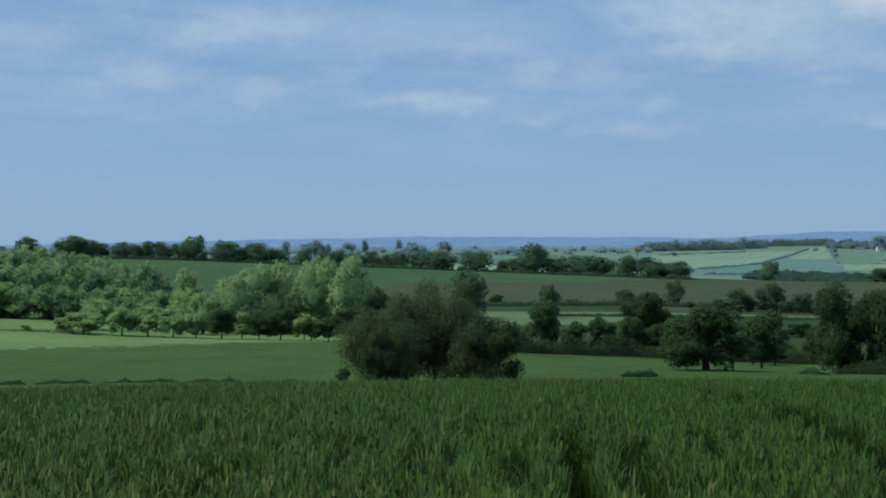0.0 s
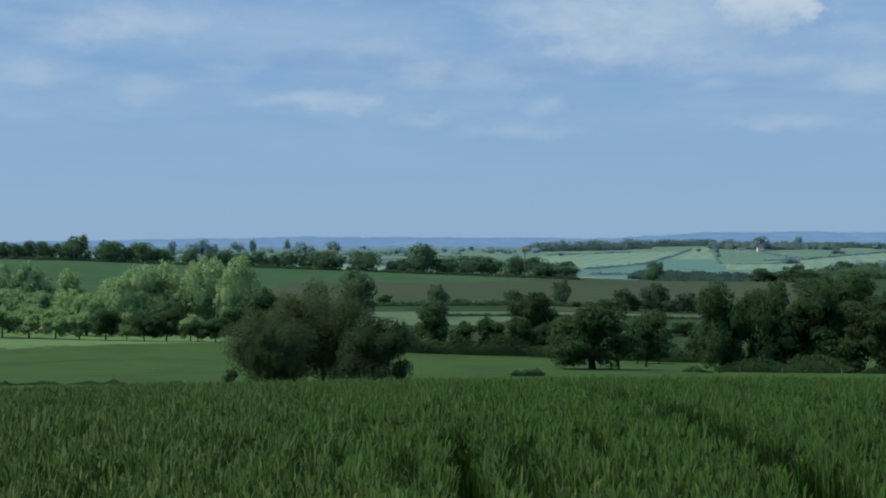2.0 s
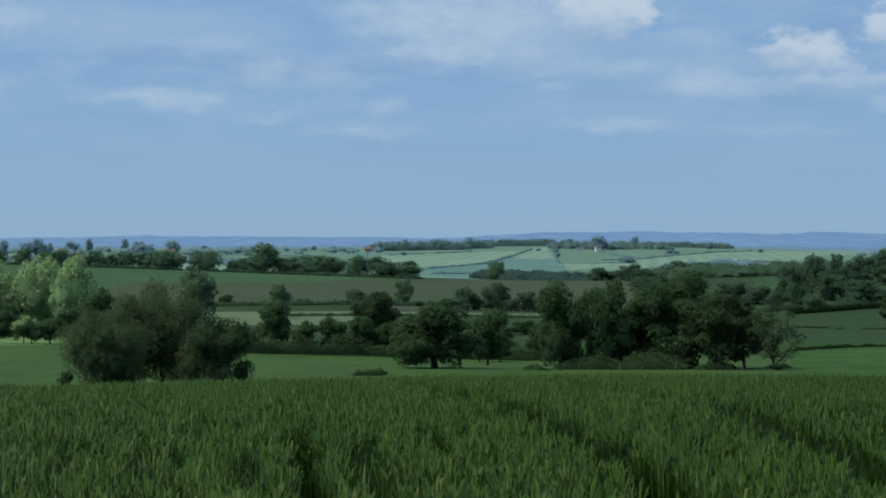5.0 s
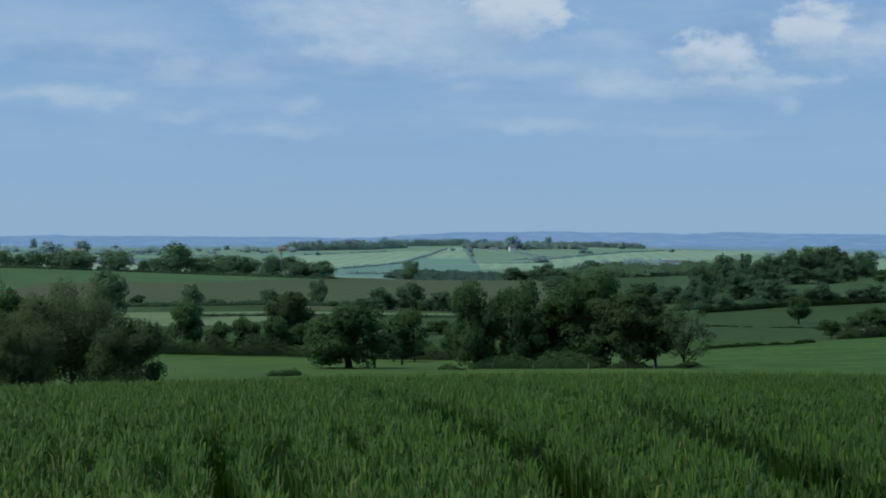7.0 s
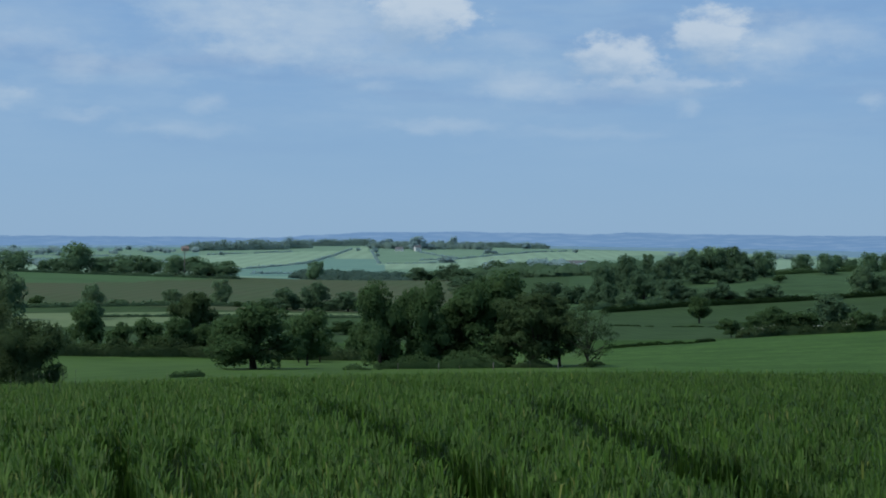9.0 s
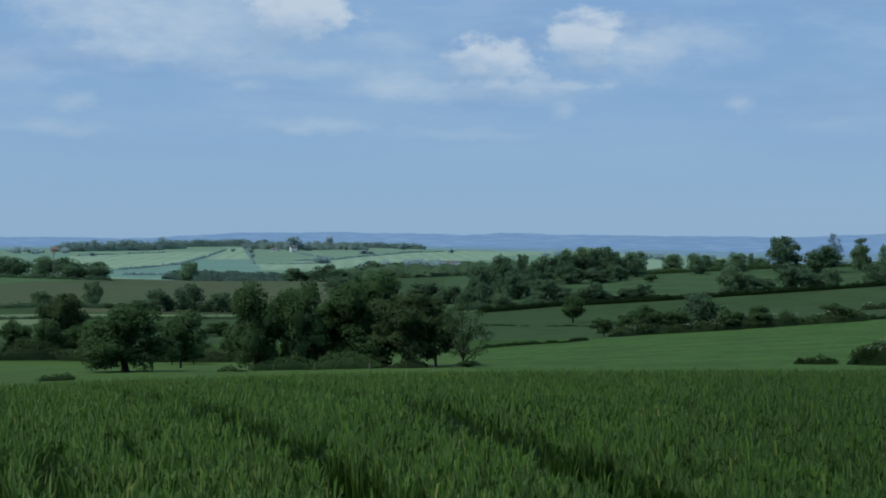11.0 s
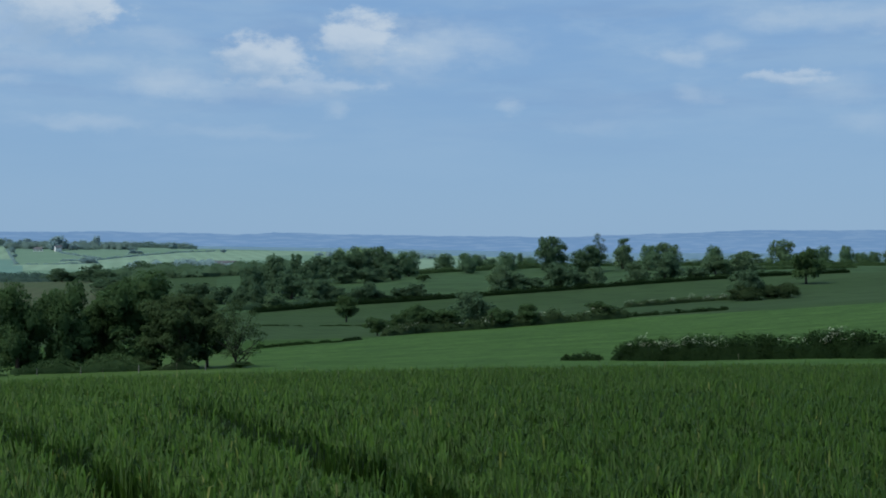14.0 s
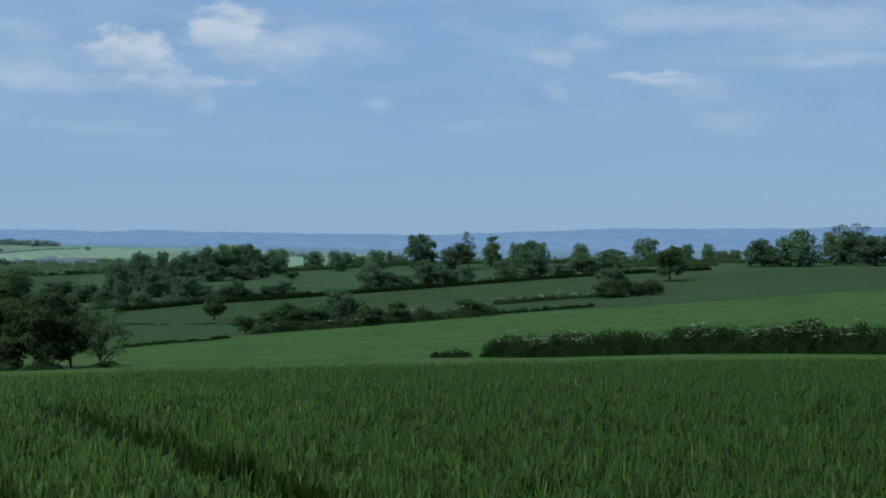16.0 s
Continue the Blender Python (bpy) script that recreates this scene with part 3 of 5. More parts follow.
stock("oak", 5, "oak", 0.027, 13000, M["oak_leaf"], gap=0.25, core=16, lift=0.8)
stock("field_oak", 2, "stemmed", 0.036, 6000, M["thorn_leaf"], gap=0.25, core=12, lift=0.95)
stock("copper", 2, "spreading", 0.027, 13000, M["dark_leaf"], gap=0.15, lift=0.8)
stock("maple", 4, "full", 0.042, 4200, M["sunlit_leaf"], gap=0.3, fill=0.25, lift=0.95)
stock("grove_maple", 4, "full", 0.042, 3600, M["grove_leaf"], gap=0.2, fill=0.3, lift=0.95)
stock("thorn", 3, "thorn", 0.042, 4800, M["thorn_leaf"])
# the hawthorn shape again, in the leaf colour that holds sunlight
stock("light_thorn", 4, "thorn", 0.042, 4200, M["sunlit_leaf"], gap=0.35, fill=0.25, lift=0.95)
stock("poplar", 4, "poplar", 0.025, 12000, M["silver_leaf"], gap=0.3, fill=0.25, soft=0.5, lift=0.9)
stock("bush", 2, "bush", 0.016, 30000, M["bush_leaf"], gap=0.0, fill=0.6, core=0, soft=0.4)
stock("dark_bush", 1, "round_bush", 0.020, 18000, M["dark_leaf"], gap=0.0, fill=0.5)
stock("dome_bush", 2, "dome", 0.04, 4500, M["dark_leaf"], gap=0.0, fill=0.5, core=6, soft=0.2)
stock("sparse", 2, "sparse", 0.022, 5200, M["dark_leaf"], gap=0.5, core=0)
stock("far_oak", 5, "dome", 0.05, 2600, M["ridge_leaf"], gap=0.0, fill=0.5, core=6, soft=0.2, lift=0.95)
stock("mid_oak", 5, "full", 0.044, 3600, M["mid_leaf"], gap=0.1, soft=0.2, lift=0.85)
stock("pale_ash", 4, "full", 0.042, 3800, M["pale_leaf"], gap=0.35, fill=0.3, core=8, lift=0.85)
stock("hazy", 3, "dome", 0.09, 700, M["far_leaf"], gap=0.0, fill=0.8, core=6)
stock("pine", 1, "pine", 0.04, 1800, M["mid_leaf"], core=0)
NAMES = {
    "oak": ("oak_tree", "broad oak tree in dull dark green leaf", "tree"),
    "field_oak": ("oak_tree", "lone field oak with a short bare trunk", "tree"),
    "copper": ("beech_tree", "dark round copper beech tree in full leaf", "tree"),
    "maple": ("maple_tree", "light green tree at the wood's edge, sunlight in its leaf colour", "tree"),
    "grove_maple": ("maple_tree", "dull green maple tree deep in the wood", "tree"),
    "thorn": ("hawthorn_tree", "low dark green hawthorn tree beside the field", "tree"),
    "light_thorn": ("hawthorn_tree", "low light green hawthorn tree beside the barley field", "tree"),
    "poplar": ("poplar_tree", "tall silvery green poplar tree behind the barley", "tree"),
    "bush": ("willow_bush", "large dull green willow bush with feathery top", "bush"),
    "dark_bush": ("hawthorn_bush", "dense dark green hawthorn bush beside the willow", "bush"),
    "dome_bush": ("hawthorn_bush", "dense rounded dark green bush on the slope", "bush"),
    "sparse": ("ash_tree", "thin half bare ash tree with forked stems", "tree"),
    "far_oak": ("oak_tree", "small dark oak tree on the distant ridge", "tree"),
    "mid_oak": ("ash_tree", "leafy green ash tree in a valley hedge", "tree"),
    "pale_ash": ("ash_tree", "pale grey green ash tree in open leaf", "tree"),
    "hazy": ("hedgerow_tree", "small hazy hedgerow tree between far fields", "tree"),
    "pine": ("pine_tree", "lone pine with a flat crown on the ridge", "tree"),
}
LIMBED = {"oak", "field_oak", "sparse", "bush", "pine", "copper"}
planted = [0]


def plant(kind, b, d, height, width, group="", label=""):
    """A tree or bush of that height and width on the ground at a bearing and distance."""
    k = planted[0]
    planted[0] += 1
    trunk, limbs, crown = STOCK[kind][k % len(STOCK[kind])]
    name, words, sort = NAMES[kind]
    ob = tagged(new(name), label or words, sort, group)
    ob.matrix_world = Matrix.Translation(spot(b, d)) @ Matrix.Rotation(2.39996 * k, 4, "Z") @ Matrix.Diagonal((width, width, height, 1))
    part("trunk", trunk, ob, "grey brown bark")
    part("crown", crown, ob)
    if kind in LIMBED:
        for limb in limbs:
            part("limb", limb, ob)
    return ob


def hedge(name, path, height, depth, leaf, mat, flowers=0, label="", category="hedge", gap=0.0, seed=1, lump=0.35, kind="", group="", head=0.0):
    """A hedge along a path of bearings and distances, with uneven top, woody base and optional blossom; head: the size of its heads of foliage."""
    r = np.random.default_rng(seed)
    pts = np.array([(d * math.sin(radians(b)), d * math.cos(radians(b))) for b, d in path])
    seg = np.linalg.norm(np.diff(pts, axis=0), axis=1)
    run = np.concatenate([[0], np.cumsum(seg)])
    count = int(run[-1] * (height * 2 + depth) / (leaf * leaf) * 2.0)
    s = r.uniform(0, run[-1], count)
    x, y = np.interp(s, run, pts[:, 0]), np.interp(s, run, pts[:, 1])
    i = np.clip(np.searchsorted(run, s) - 1, 0, len(seg) - 1)
    way = np.diff(pts, axis=0)[i] / seg[i][:, None]
    across = np.stack([-way[:, 1], way[:, 0]], 1)
    tall = height * (1 + lump * wave(np.stack([s, s * 0.3, s * 0], 1), height * 5, seed) + 0.5 * lump * wave(np.stack([s, s * 0.5, s * 0], 1), height * 1.7, seed + 3))
    ends = lambda u: np.clip(np.minimum(u, run[-1] - u) / (height * 1.3) + 0.12, 0, 1) ** 0.5
    tall = tall * ends(s)
    a = r.uniform(0, math.pi, count)
    q = 0.45 + 0.6 * r.uniform(size=count) ** 0.5
    off, up = np.cos(a) * q, np.sin(a) ** 0.6 * q
    core = r.uniform(size=count) < 0.5
    off = np.where(core, r.uniform(-0.95, 0.95, count), off)
    up = np.where(core, np.sqrt(np.maximum(1 - off * off, 0)) * r.uniform(0, 1, count), up)
    xx, yy = x + across[:, 0] * off * ends(s) * depth / 2, y + across[:, 1] * off * ends(s) * depth / 2
    b, d = np.degrees(np.arctan2(xx, yy)), np.hypot(xx, yy)
    p = np.stack([xx, yy, land(b, d) + 0.03 + up * tall], 1)
    n = np.stack([across[:, 0] * off, across[:, 1] * off, up * 0.8], 1)
    if gap:
        thin = 0.55 * wave(np.stack([s, s * 0.2, s * 0], 1), height * 13, seed + 9) + 0.65 * wave(np.stack([s, s * 0.3, s * 0], 1), height * 47, seed + 2)
        bare = thin - gap + 1
        p[:, 2] -= up * tall * (1 - np.clip(bare * 1.6, 0.12, 1))
        keep = thin > gap - 1
        p, n = p[keep], n[keep]
    if head:
        # most tufts gather on round heads that stand out of the hedge's face and top
        many = int(run[-1] * (2 * height + depth) / (head * head) * 0.55)
        outer = np.flatnonzero((np.hypot(off, up) > 0.5) & (np.hypot(off, up) < 0.85) & (up > 0.12))
        mids = p[outer[r.permutation(len(outer))[:many]]]
        size = head * r.uniform(0.55, 1.15, len(mids))
        k = r.integers(0, len(mids), len(p))
        g = r.normal(size=(len(p), 3))
        g /= np.linalg.norm(g, axis=1)[:, None]
        g[:, 2] = np.where(r.uniform(size=len(p)) < 0.5, np.abs(g[:, 2]), g[:, 2])
        on = mids[k] + g * (size[k] * r.uniform(0.7, 1.08, len(p)))[:, None]
        on[:, 2] = np.maximum(on[:, 2], land(np.degrees(np.arctan2(on[:, 0], on[:, 1])), np.hypot(on[:, 0], on[:, 1])) + 0.05)
        move = r.uniform(size=len(p)) < 0.72
        p = np.where(move[:, None], on, p)
        n = np.where(move[:, None], g * 0.9 + n * 0.4 + np.array([0, 0, 0.1]), n)
    base = Vector(p.mean(0))
    base.z = float(p[:, 2].min())
    origin = np.array(base)
    ob = tagged(new(name), label, category, group, kind)
    ob.location = base
    v, f = leaves(p - origin, n, leaf, r)
    face = np.repeat(n * 0.7 + np.array([0, 0, 0.35]) + r.normal(size=n.shape) * 0.15, 4, axis=0)
    if not gap:
        # the dense twiggy heart of the hedge
        step = np.arange(0, run[-1], height * 0.4)
        j = np.clip(np.searchsorted(run, step) - 1, 0, len(seg) - 1)
        cross = np.stack([-np.diff(pts, axis=0)[j][:, 1], np.diff(pts, axis=0)[j][:, 0]], 1) / seg[j][:, None]
        high = height * (1 + lump * wave(np.stack([step, step * 0.3, step * 0], 1), height * 5, seed) + 0.5 * lump * wave(np.stack([step, step * 0.5, step * 0], 1), height * 1.7, seed + 3))
        high = high * ends(step)
        hull, lean_out = [], []
        for w in np.linspace(0, math.pi, 7):
            hx = np.interp(step, run, pts[:, 0]) + cross[:, 0] * math.cos(w) * depth * 0.32
            hy = np.interp(step, run, pts[:, 1]) + cross[:, 1] * math.cos(w) * depth * 0.32
            hull.append(np.stack([hx, hy, land(np.degrees(np.arctan2(hx, hy)), np.hypot(hx, hy)) - 0.05 + math.sin(w) ** 0.6 * high * 0.62], 1))
            lean_out.append(np.stack([cross[:, 0] * math.cos(w), cross[:, 1] * math.cos(w), np.full(len(step), math.sin(w) + 0.35)], 1))
        k, i = np.meshgrid(np.arange(6), np.arange(len(step) - 1), indexing="ij")
        sheet = np.stack([(k + 1) * len(step) + i, (k + 1) * len(step) + i + 1, k * len(step) + i + 1, k * len(step) + i], -1).reshape(-1, 4)
        f = np.concatenate([f, sheet + len(v)])
        v = np.concatenate([v, np.concatenate(hull) - origin])
        face = np.concatenate([face, np.concatenate(lean_out)])
    part("foliage", raw_mesh("hedge_foliage", v, f, [mat], normals=face), ob)
    if flowers:
        lift = p[:, 2] - land(np.degrees(np.arctan2(p[:, 0], p[:, 1])), np.hypot(p[:, 0], p[:, 1]))
        c = p[(wave(p, height * 5.0, seed + 21) > 0.1) & (lift > height * 0.55) & (n[:, 2] > 0.2)]
        c = np.repeat(c[r.permutation(len(c))[:max(1, flowers // 9)]], 9, axis=0)
        c = c + r.normal(size=c.shape) * leaf * np.array([1.3, 1.3, 0.6])
        v, f = leaves(c - origin + np.array([0, 0, leaf * 0.5]), np.tile([0, 0, 1.0], (len(c), 1)), leaf * 0.8, r)
        part("blossom", raw_mesh("hedge_blossom", v, f, [M["blossom"]]), ob, "white hawthorn blossom")
    return ob


def grove(name, path, depth, height, spread, leaf, mat, label, seed, per=1.0, category="wood", top=0.25):
    """A far wood: many small crowns standing along a path of bearings and distances."""
    r = np.random.default_rng(seed)
    pts = np.array([(d * math.sin(radians(b)), d * math.cos(radians(b))) for b, d in path])
    seg = np.linalg.norm(np.diff(pts, axis=0), axis=1)
    run = np.concatenate([[0], np.cumsum(seg)])
    n = max(3, int(run[-1] * depth / (spread * spread) * per * 1.6))
    s = r.uniform(0, run[-1], n)
    x, y = np.interp(s, run, pts[:, 0]), np.interp(s, run, pts[:, 1])
    i = np.clip(np.searchsorted(run, s) - 1, 0, len(seg) - 1)
    way = np.diff(pts, axis=0)[i] / seg[i][:, None]
    off = r.uniform(-0.5, 0.5, n) * depth
    x, y = x - way[:, 1] * off, y + way[:, 0] * off
    z = land(np.degrees(np.arctan2(x, y)), np.hypot(x, y))
    h = height * (1 + top * r.normal(size=n)).clip(0.5, 1.4)
    w = spread * 0.78 * r.uniform(0.75, 1.3, n)
    each = int(np.clip(3.0 * height * spread / (leaf * leaf), 24, 420))
    k = np.repeat(np.arange(n), each)
    g = r.normal(size=(len(k), 3))
    g /= np.linalg.norm(g, axis=1)[:, None]
    g *= (0.62 + 0.45 * r.uniform(size=len(k)))[:, None]
    skirt = np.where(g[:, 2] < 0, 1 / np.sqrt(np.maximum(1 - g[:, 2] ** 2, 0.2)), 1.0)
    p = np.stack([x[k] + g[:, 0] * w[k] * skirt, y[k] + g[:, 1] * w[k] * skirt, z[k] + h[k] * (0.5 + 0.5 * g[:, 2])], 1)
    p = p + leaf * 0.7 * np.stack([wave(p, leaf * 6, q) for q in range(3)], 1)
    origin = p.mean(0)
    origin[2] = z.min()
    v, f = leaves(p - origin, g * 0.5 + np.array([0, 0, 0.5]), leaf, r)
    face = np.repeat(g * 0.35 + np.array([0, 0, 0.7]) + r.normal(size=g.shape) * 0.15, 4, axis=0)
    vs, fs, ns, at = [v], [f], [face], len(v)
    for k in range(n):
        cv, cf, cn = ball(x[k] - origin[0], y[k] - origin[1], z[k] - origin[2] + h[k] * 0.3, w[k] * 0.88, w[k] * 0.88, h[k] * 0.6, r)
        vs.append(cv)
        fs.append(cf + at)
        ns.append(cn * 0.3 + np.array([0, 0, 0.7]))
        at += len(cv)
    ob = new(name, raw_mesh(name, np.concatenate(vs), np.concatenate(fs), [mat], normals=np.concatenate(ns)))
    ob.location = Vector(origin)
    return tagged(ob, label, category, kind="stuff")


def box(x0, x1, y0, y1, z0, z1):
    v = np.array([(x, y, z) for z in (z0, z1) for x, y in ((x0, y0), (x1, y0), (x1, y1), (x0, y1))])
    return v, np.array([(3, 2, 1, 0), (4, 5, 6, 7), (0, 1, 5, 4), (1, 2, 6, 5), (2, 3, 7, 6), (3, 0, 4, 7)])


def house(name, b, d, wide, deep, eaves, ridge, wall, roof, turn, label, rows=2):
    """A farmhouse or barn: walls with gables, a pitched roof with eaves, chimney, windows and a door."""
    ob = tagged(new(name), label, "house" if rows else "barn")
    ob.matrix_world = Matrix.Translation(spot(b, d)) @ Matrix.Rotation(radians(turn - b), 4, "Z")
    w, q = wide / 2, deep / 2
    v = [(-w, -q, -1.5), (w, -q, -1.5), (w, q, -1.5), (-w, q, -1.5), (-w, -q, eaves), (w, -q, eaves), (w, q, eaves), (-w, q, eaves), (-w, 0, ridge), (w, 0, ridge)]
    me = bpy.data.meshes.new("walls")
    me.from_pydata(v, [], [(0, 1, 5, 4), (2, 3, 7, 6), (1, 2, 6, 9, 5), (3, 0, 4, 8, 7)])
    me.materials.append(wall)
    part("wall", me, ob)
    e, t = 0.5, 0.35
    slope = (ridge - eaves) / q
    v = []
    for lift in (0.02, t):
        v += [(-w - e, -q - e, eaves - slope * e + lift), (w + e, -q - e, eaves - slope * e + lift), (w + e, 0, ridge + lift), (-w - e, 0, ridge + lift),
              (w + e, q + e, eaves - slope * e + lift), (-w - e, q + e, eaves - slope * e + lift)]
    me = bpy.data.meshes.new("roof")
    me.from_pydata(v, [], [(6, 7, 8, 9), (9, 8, 10, 11), (0, 3, 2, 1), (3, 5, 4, 2), (0, 1, 7, 6), (5, 11, 10, 4), (1, 2, 8, 7), (2, 4, 10, 8), (3, 0, 6, 9), (5, 3, 9, 11)])
    me.materials.append(roof)
    part("roof", me, ob)
    if rows:
        cv, cf = box(w - 1.6, w - 0.5, -0.5, 0.5, ridge - 0.8, ridge + 1.3)
        part("chimney", raw_mesh("chimney", cv, cf, [M["brick"]]), ob)
        pane = raw_mesh("pane", *box(-0.5, 0.5, -0.04, 0.04, 0, 1.2), [M["pane"]])
        for r_ in range(rows):
            for k in range(max(2, int(wide / 3.2))):
                o = part("window", pane, ob)
                o.location = (-w + 1.6 + k * (wide - 3.2) / (max(2, int(wide / 3.2)) - 1), -q - 0.03, 0.9 + r_ * 2.5)
        o = part("door", raw_mesh("door", *box(-0.45, 0.45, -0.05, 0.05, 0, 2.05), [M["wood"]]), ob)
        o.location = (0.4, -q - 0.03, 0)
    return ob

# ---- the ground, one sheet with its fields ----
GROUND = ["soil", "rough", "barley", "spring", "fallow", "green", "straw", "far_pale", "far_blue", "far_green", "far_dull", "sunlit_field", "pasture", "ridge"]


def field_at(b, d):
    """Which field lies at a bearing and distance (arrays): numbers of GROUND."""
    x, y = d * np.sin(np.radians(b)), d * np.cos(np.radians(b))
    f = np.full(b.shape, 1)
    seen = (b > -40) & (b < 80)
    left_far = np.interp(b, [-18, -8, -3, 6, 16, 26], [262, 240, 232, 196, 192, 200])
    right_far = np.interp(b, [24, 25.6, 26.7, 27.9, 29.1, 30, 30.7, 32.4, 41, 50, 57, 70], [193, 198, 201, 205, 208, 217, 233, 256, 274, 272, 272, 280])
    f = np.where(d > 240, 5, f)
    f = np.where(seen & (b < 25.5) & (d > 88) & (d < left_far), 2, f)
    f = np.where(seen & (b >= 25.5) & (d > 62) & (d < right_far), 3, f)
    # ground beyond the cloud shadow is painted paler, with a jittered edge
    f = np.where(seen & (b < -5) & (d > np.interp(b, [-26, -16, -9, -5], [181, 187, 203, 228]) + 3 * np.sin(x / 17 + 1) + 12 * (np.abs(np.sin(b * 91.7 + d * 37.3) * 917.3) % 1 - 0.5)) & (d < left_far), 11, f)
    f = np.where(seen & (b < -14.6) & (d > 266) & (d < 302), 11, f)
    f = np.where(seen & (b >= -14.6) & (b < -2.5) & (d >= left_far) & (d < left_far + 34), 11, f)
    f = np.where(seen & (b > 0.5) & (b < 8.5 + (d - 340) / 20) & (d > 296) & (d < 362), 6, f)
    f = np.where(seen & (b > 8) & (b < 18) & (d > 345) & (d < 362), 6, f)
    slope_top = np.interp(b, [25, 28.6, 32.4, 38.4, 44.3, 50, 62], [391, 412, 424, 446, 480, 520, 520])
    f = np.where((b > 24) & (b < 80) & (d > slope_top) & (d < 1000), 12, f)
    f = np.where((b > -40) & (b < 19.5) & (d > np.interp(b, [0, 6, 10], [412, 394, 370])) & (d < 660), 4, f)
    f = np.where((b > -40) & (b < 9.6) & (d > np.interp(b, [-14, 0, 6, 9.6], [500, 512, 524, 604])) & (d < 660), 13, f)
    f = np.where((b > -40) & (b < -5 + (d - 400) / 30) & (d > 388) & (d < 660), 13, f)
    u = np.floor((x * 0.93 + y * 0.36 + 30 * np.sin(y / 300)) / 330)
    v = np.floor((y * 0.93 - x * 0.36 + 40 * np.sin(x / 250)) / 240)
    h = np.abs(np.sin(u * 12.9898 + v * 78.233) * 43758.5453) % 1
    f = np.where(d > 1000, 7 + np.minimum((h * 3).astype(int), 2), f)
    # the sunlit hill across the valley, field by field; sun and haze are in its colours
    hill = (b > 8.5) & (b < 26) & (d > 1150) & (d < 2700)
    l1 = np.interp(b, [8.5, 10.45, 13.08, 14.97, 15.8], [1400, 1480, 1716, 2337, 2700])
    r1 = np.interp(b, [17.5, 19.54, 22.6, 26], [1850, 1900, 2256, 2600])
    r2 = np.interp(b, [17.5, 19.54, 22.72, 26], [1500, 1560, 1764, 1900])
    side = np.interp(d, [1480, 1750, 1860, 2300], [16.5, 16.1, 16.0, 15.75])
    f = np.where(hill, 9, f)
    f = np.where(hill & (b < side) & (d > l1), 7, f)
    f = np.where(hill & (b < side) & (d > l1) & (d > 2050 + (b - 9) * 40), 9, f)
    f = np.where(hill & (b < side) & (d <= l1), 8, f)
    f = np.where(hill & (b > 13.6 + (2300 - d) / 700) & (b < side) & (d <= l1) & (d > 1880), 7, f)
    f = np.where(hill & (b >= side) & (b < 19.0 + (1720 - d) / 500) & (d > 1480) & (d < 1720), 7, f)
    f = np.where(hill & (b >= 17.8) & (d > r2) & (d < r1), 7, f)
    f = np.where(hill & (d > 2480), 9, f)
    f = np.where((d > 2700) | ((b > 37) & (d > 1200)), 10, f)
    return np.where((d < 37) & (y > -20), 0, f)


def build_ground():
    bs = np.concatenate([np.arange(-26, 66, 0.35), np.arange(66, 334, 4.0)])
    ds = np.concatenate([[0.0], np.arange(2, 60, 2.0), np.arange(60, 150, 3.0), np.arange(150, 440, 1.7), np.geomspace(440, 4800, 150)])
    B, D = np.meshgrid(bs, ds, indexing="ij")
    Z = land(B, D)
    Z = np.where(D > 2600, Z + (D - 2600) * 0.0015, Z)
    v = np.stack([D * np.sin(np.radians(B)), D * np.cos(np.radians(B)), Z], -1).reshape(-1, 3)
    nb, nd = len(bs), len(ds)
    i, j = np.meshgrid(np.arange(nb), np.arange(nd - 1), indexing="ij")
    k = (i + 1) % nb
    f = np.stack([i * nd + j, i * nd + j + 1, k * nd + j + 1, k * nd + j], -1).reshape(-1, 4)
    mb, md = B + 0.17, D * 1.0
    md = md[:, :-1] * 0.5 + md[:, 1:] * 0.5
    sheet = field_at((mb[:, :-1] + 160) % 360 - 160, md).ravel()
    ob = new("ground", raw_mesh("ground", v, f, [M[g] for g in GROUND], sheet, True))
    return tagged(ob, "rolling farmland of green and fallow fields in a shallow valley", "ground", kind="structure")


build_ground()


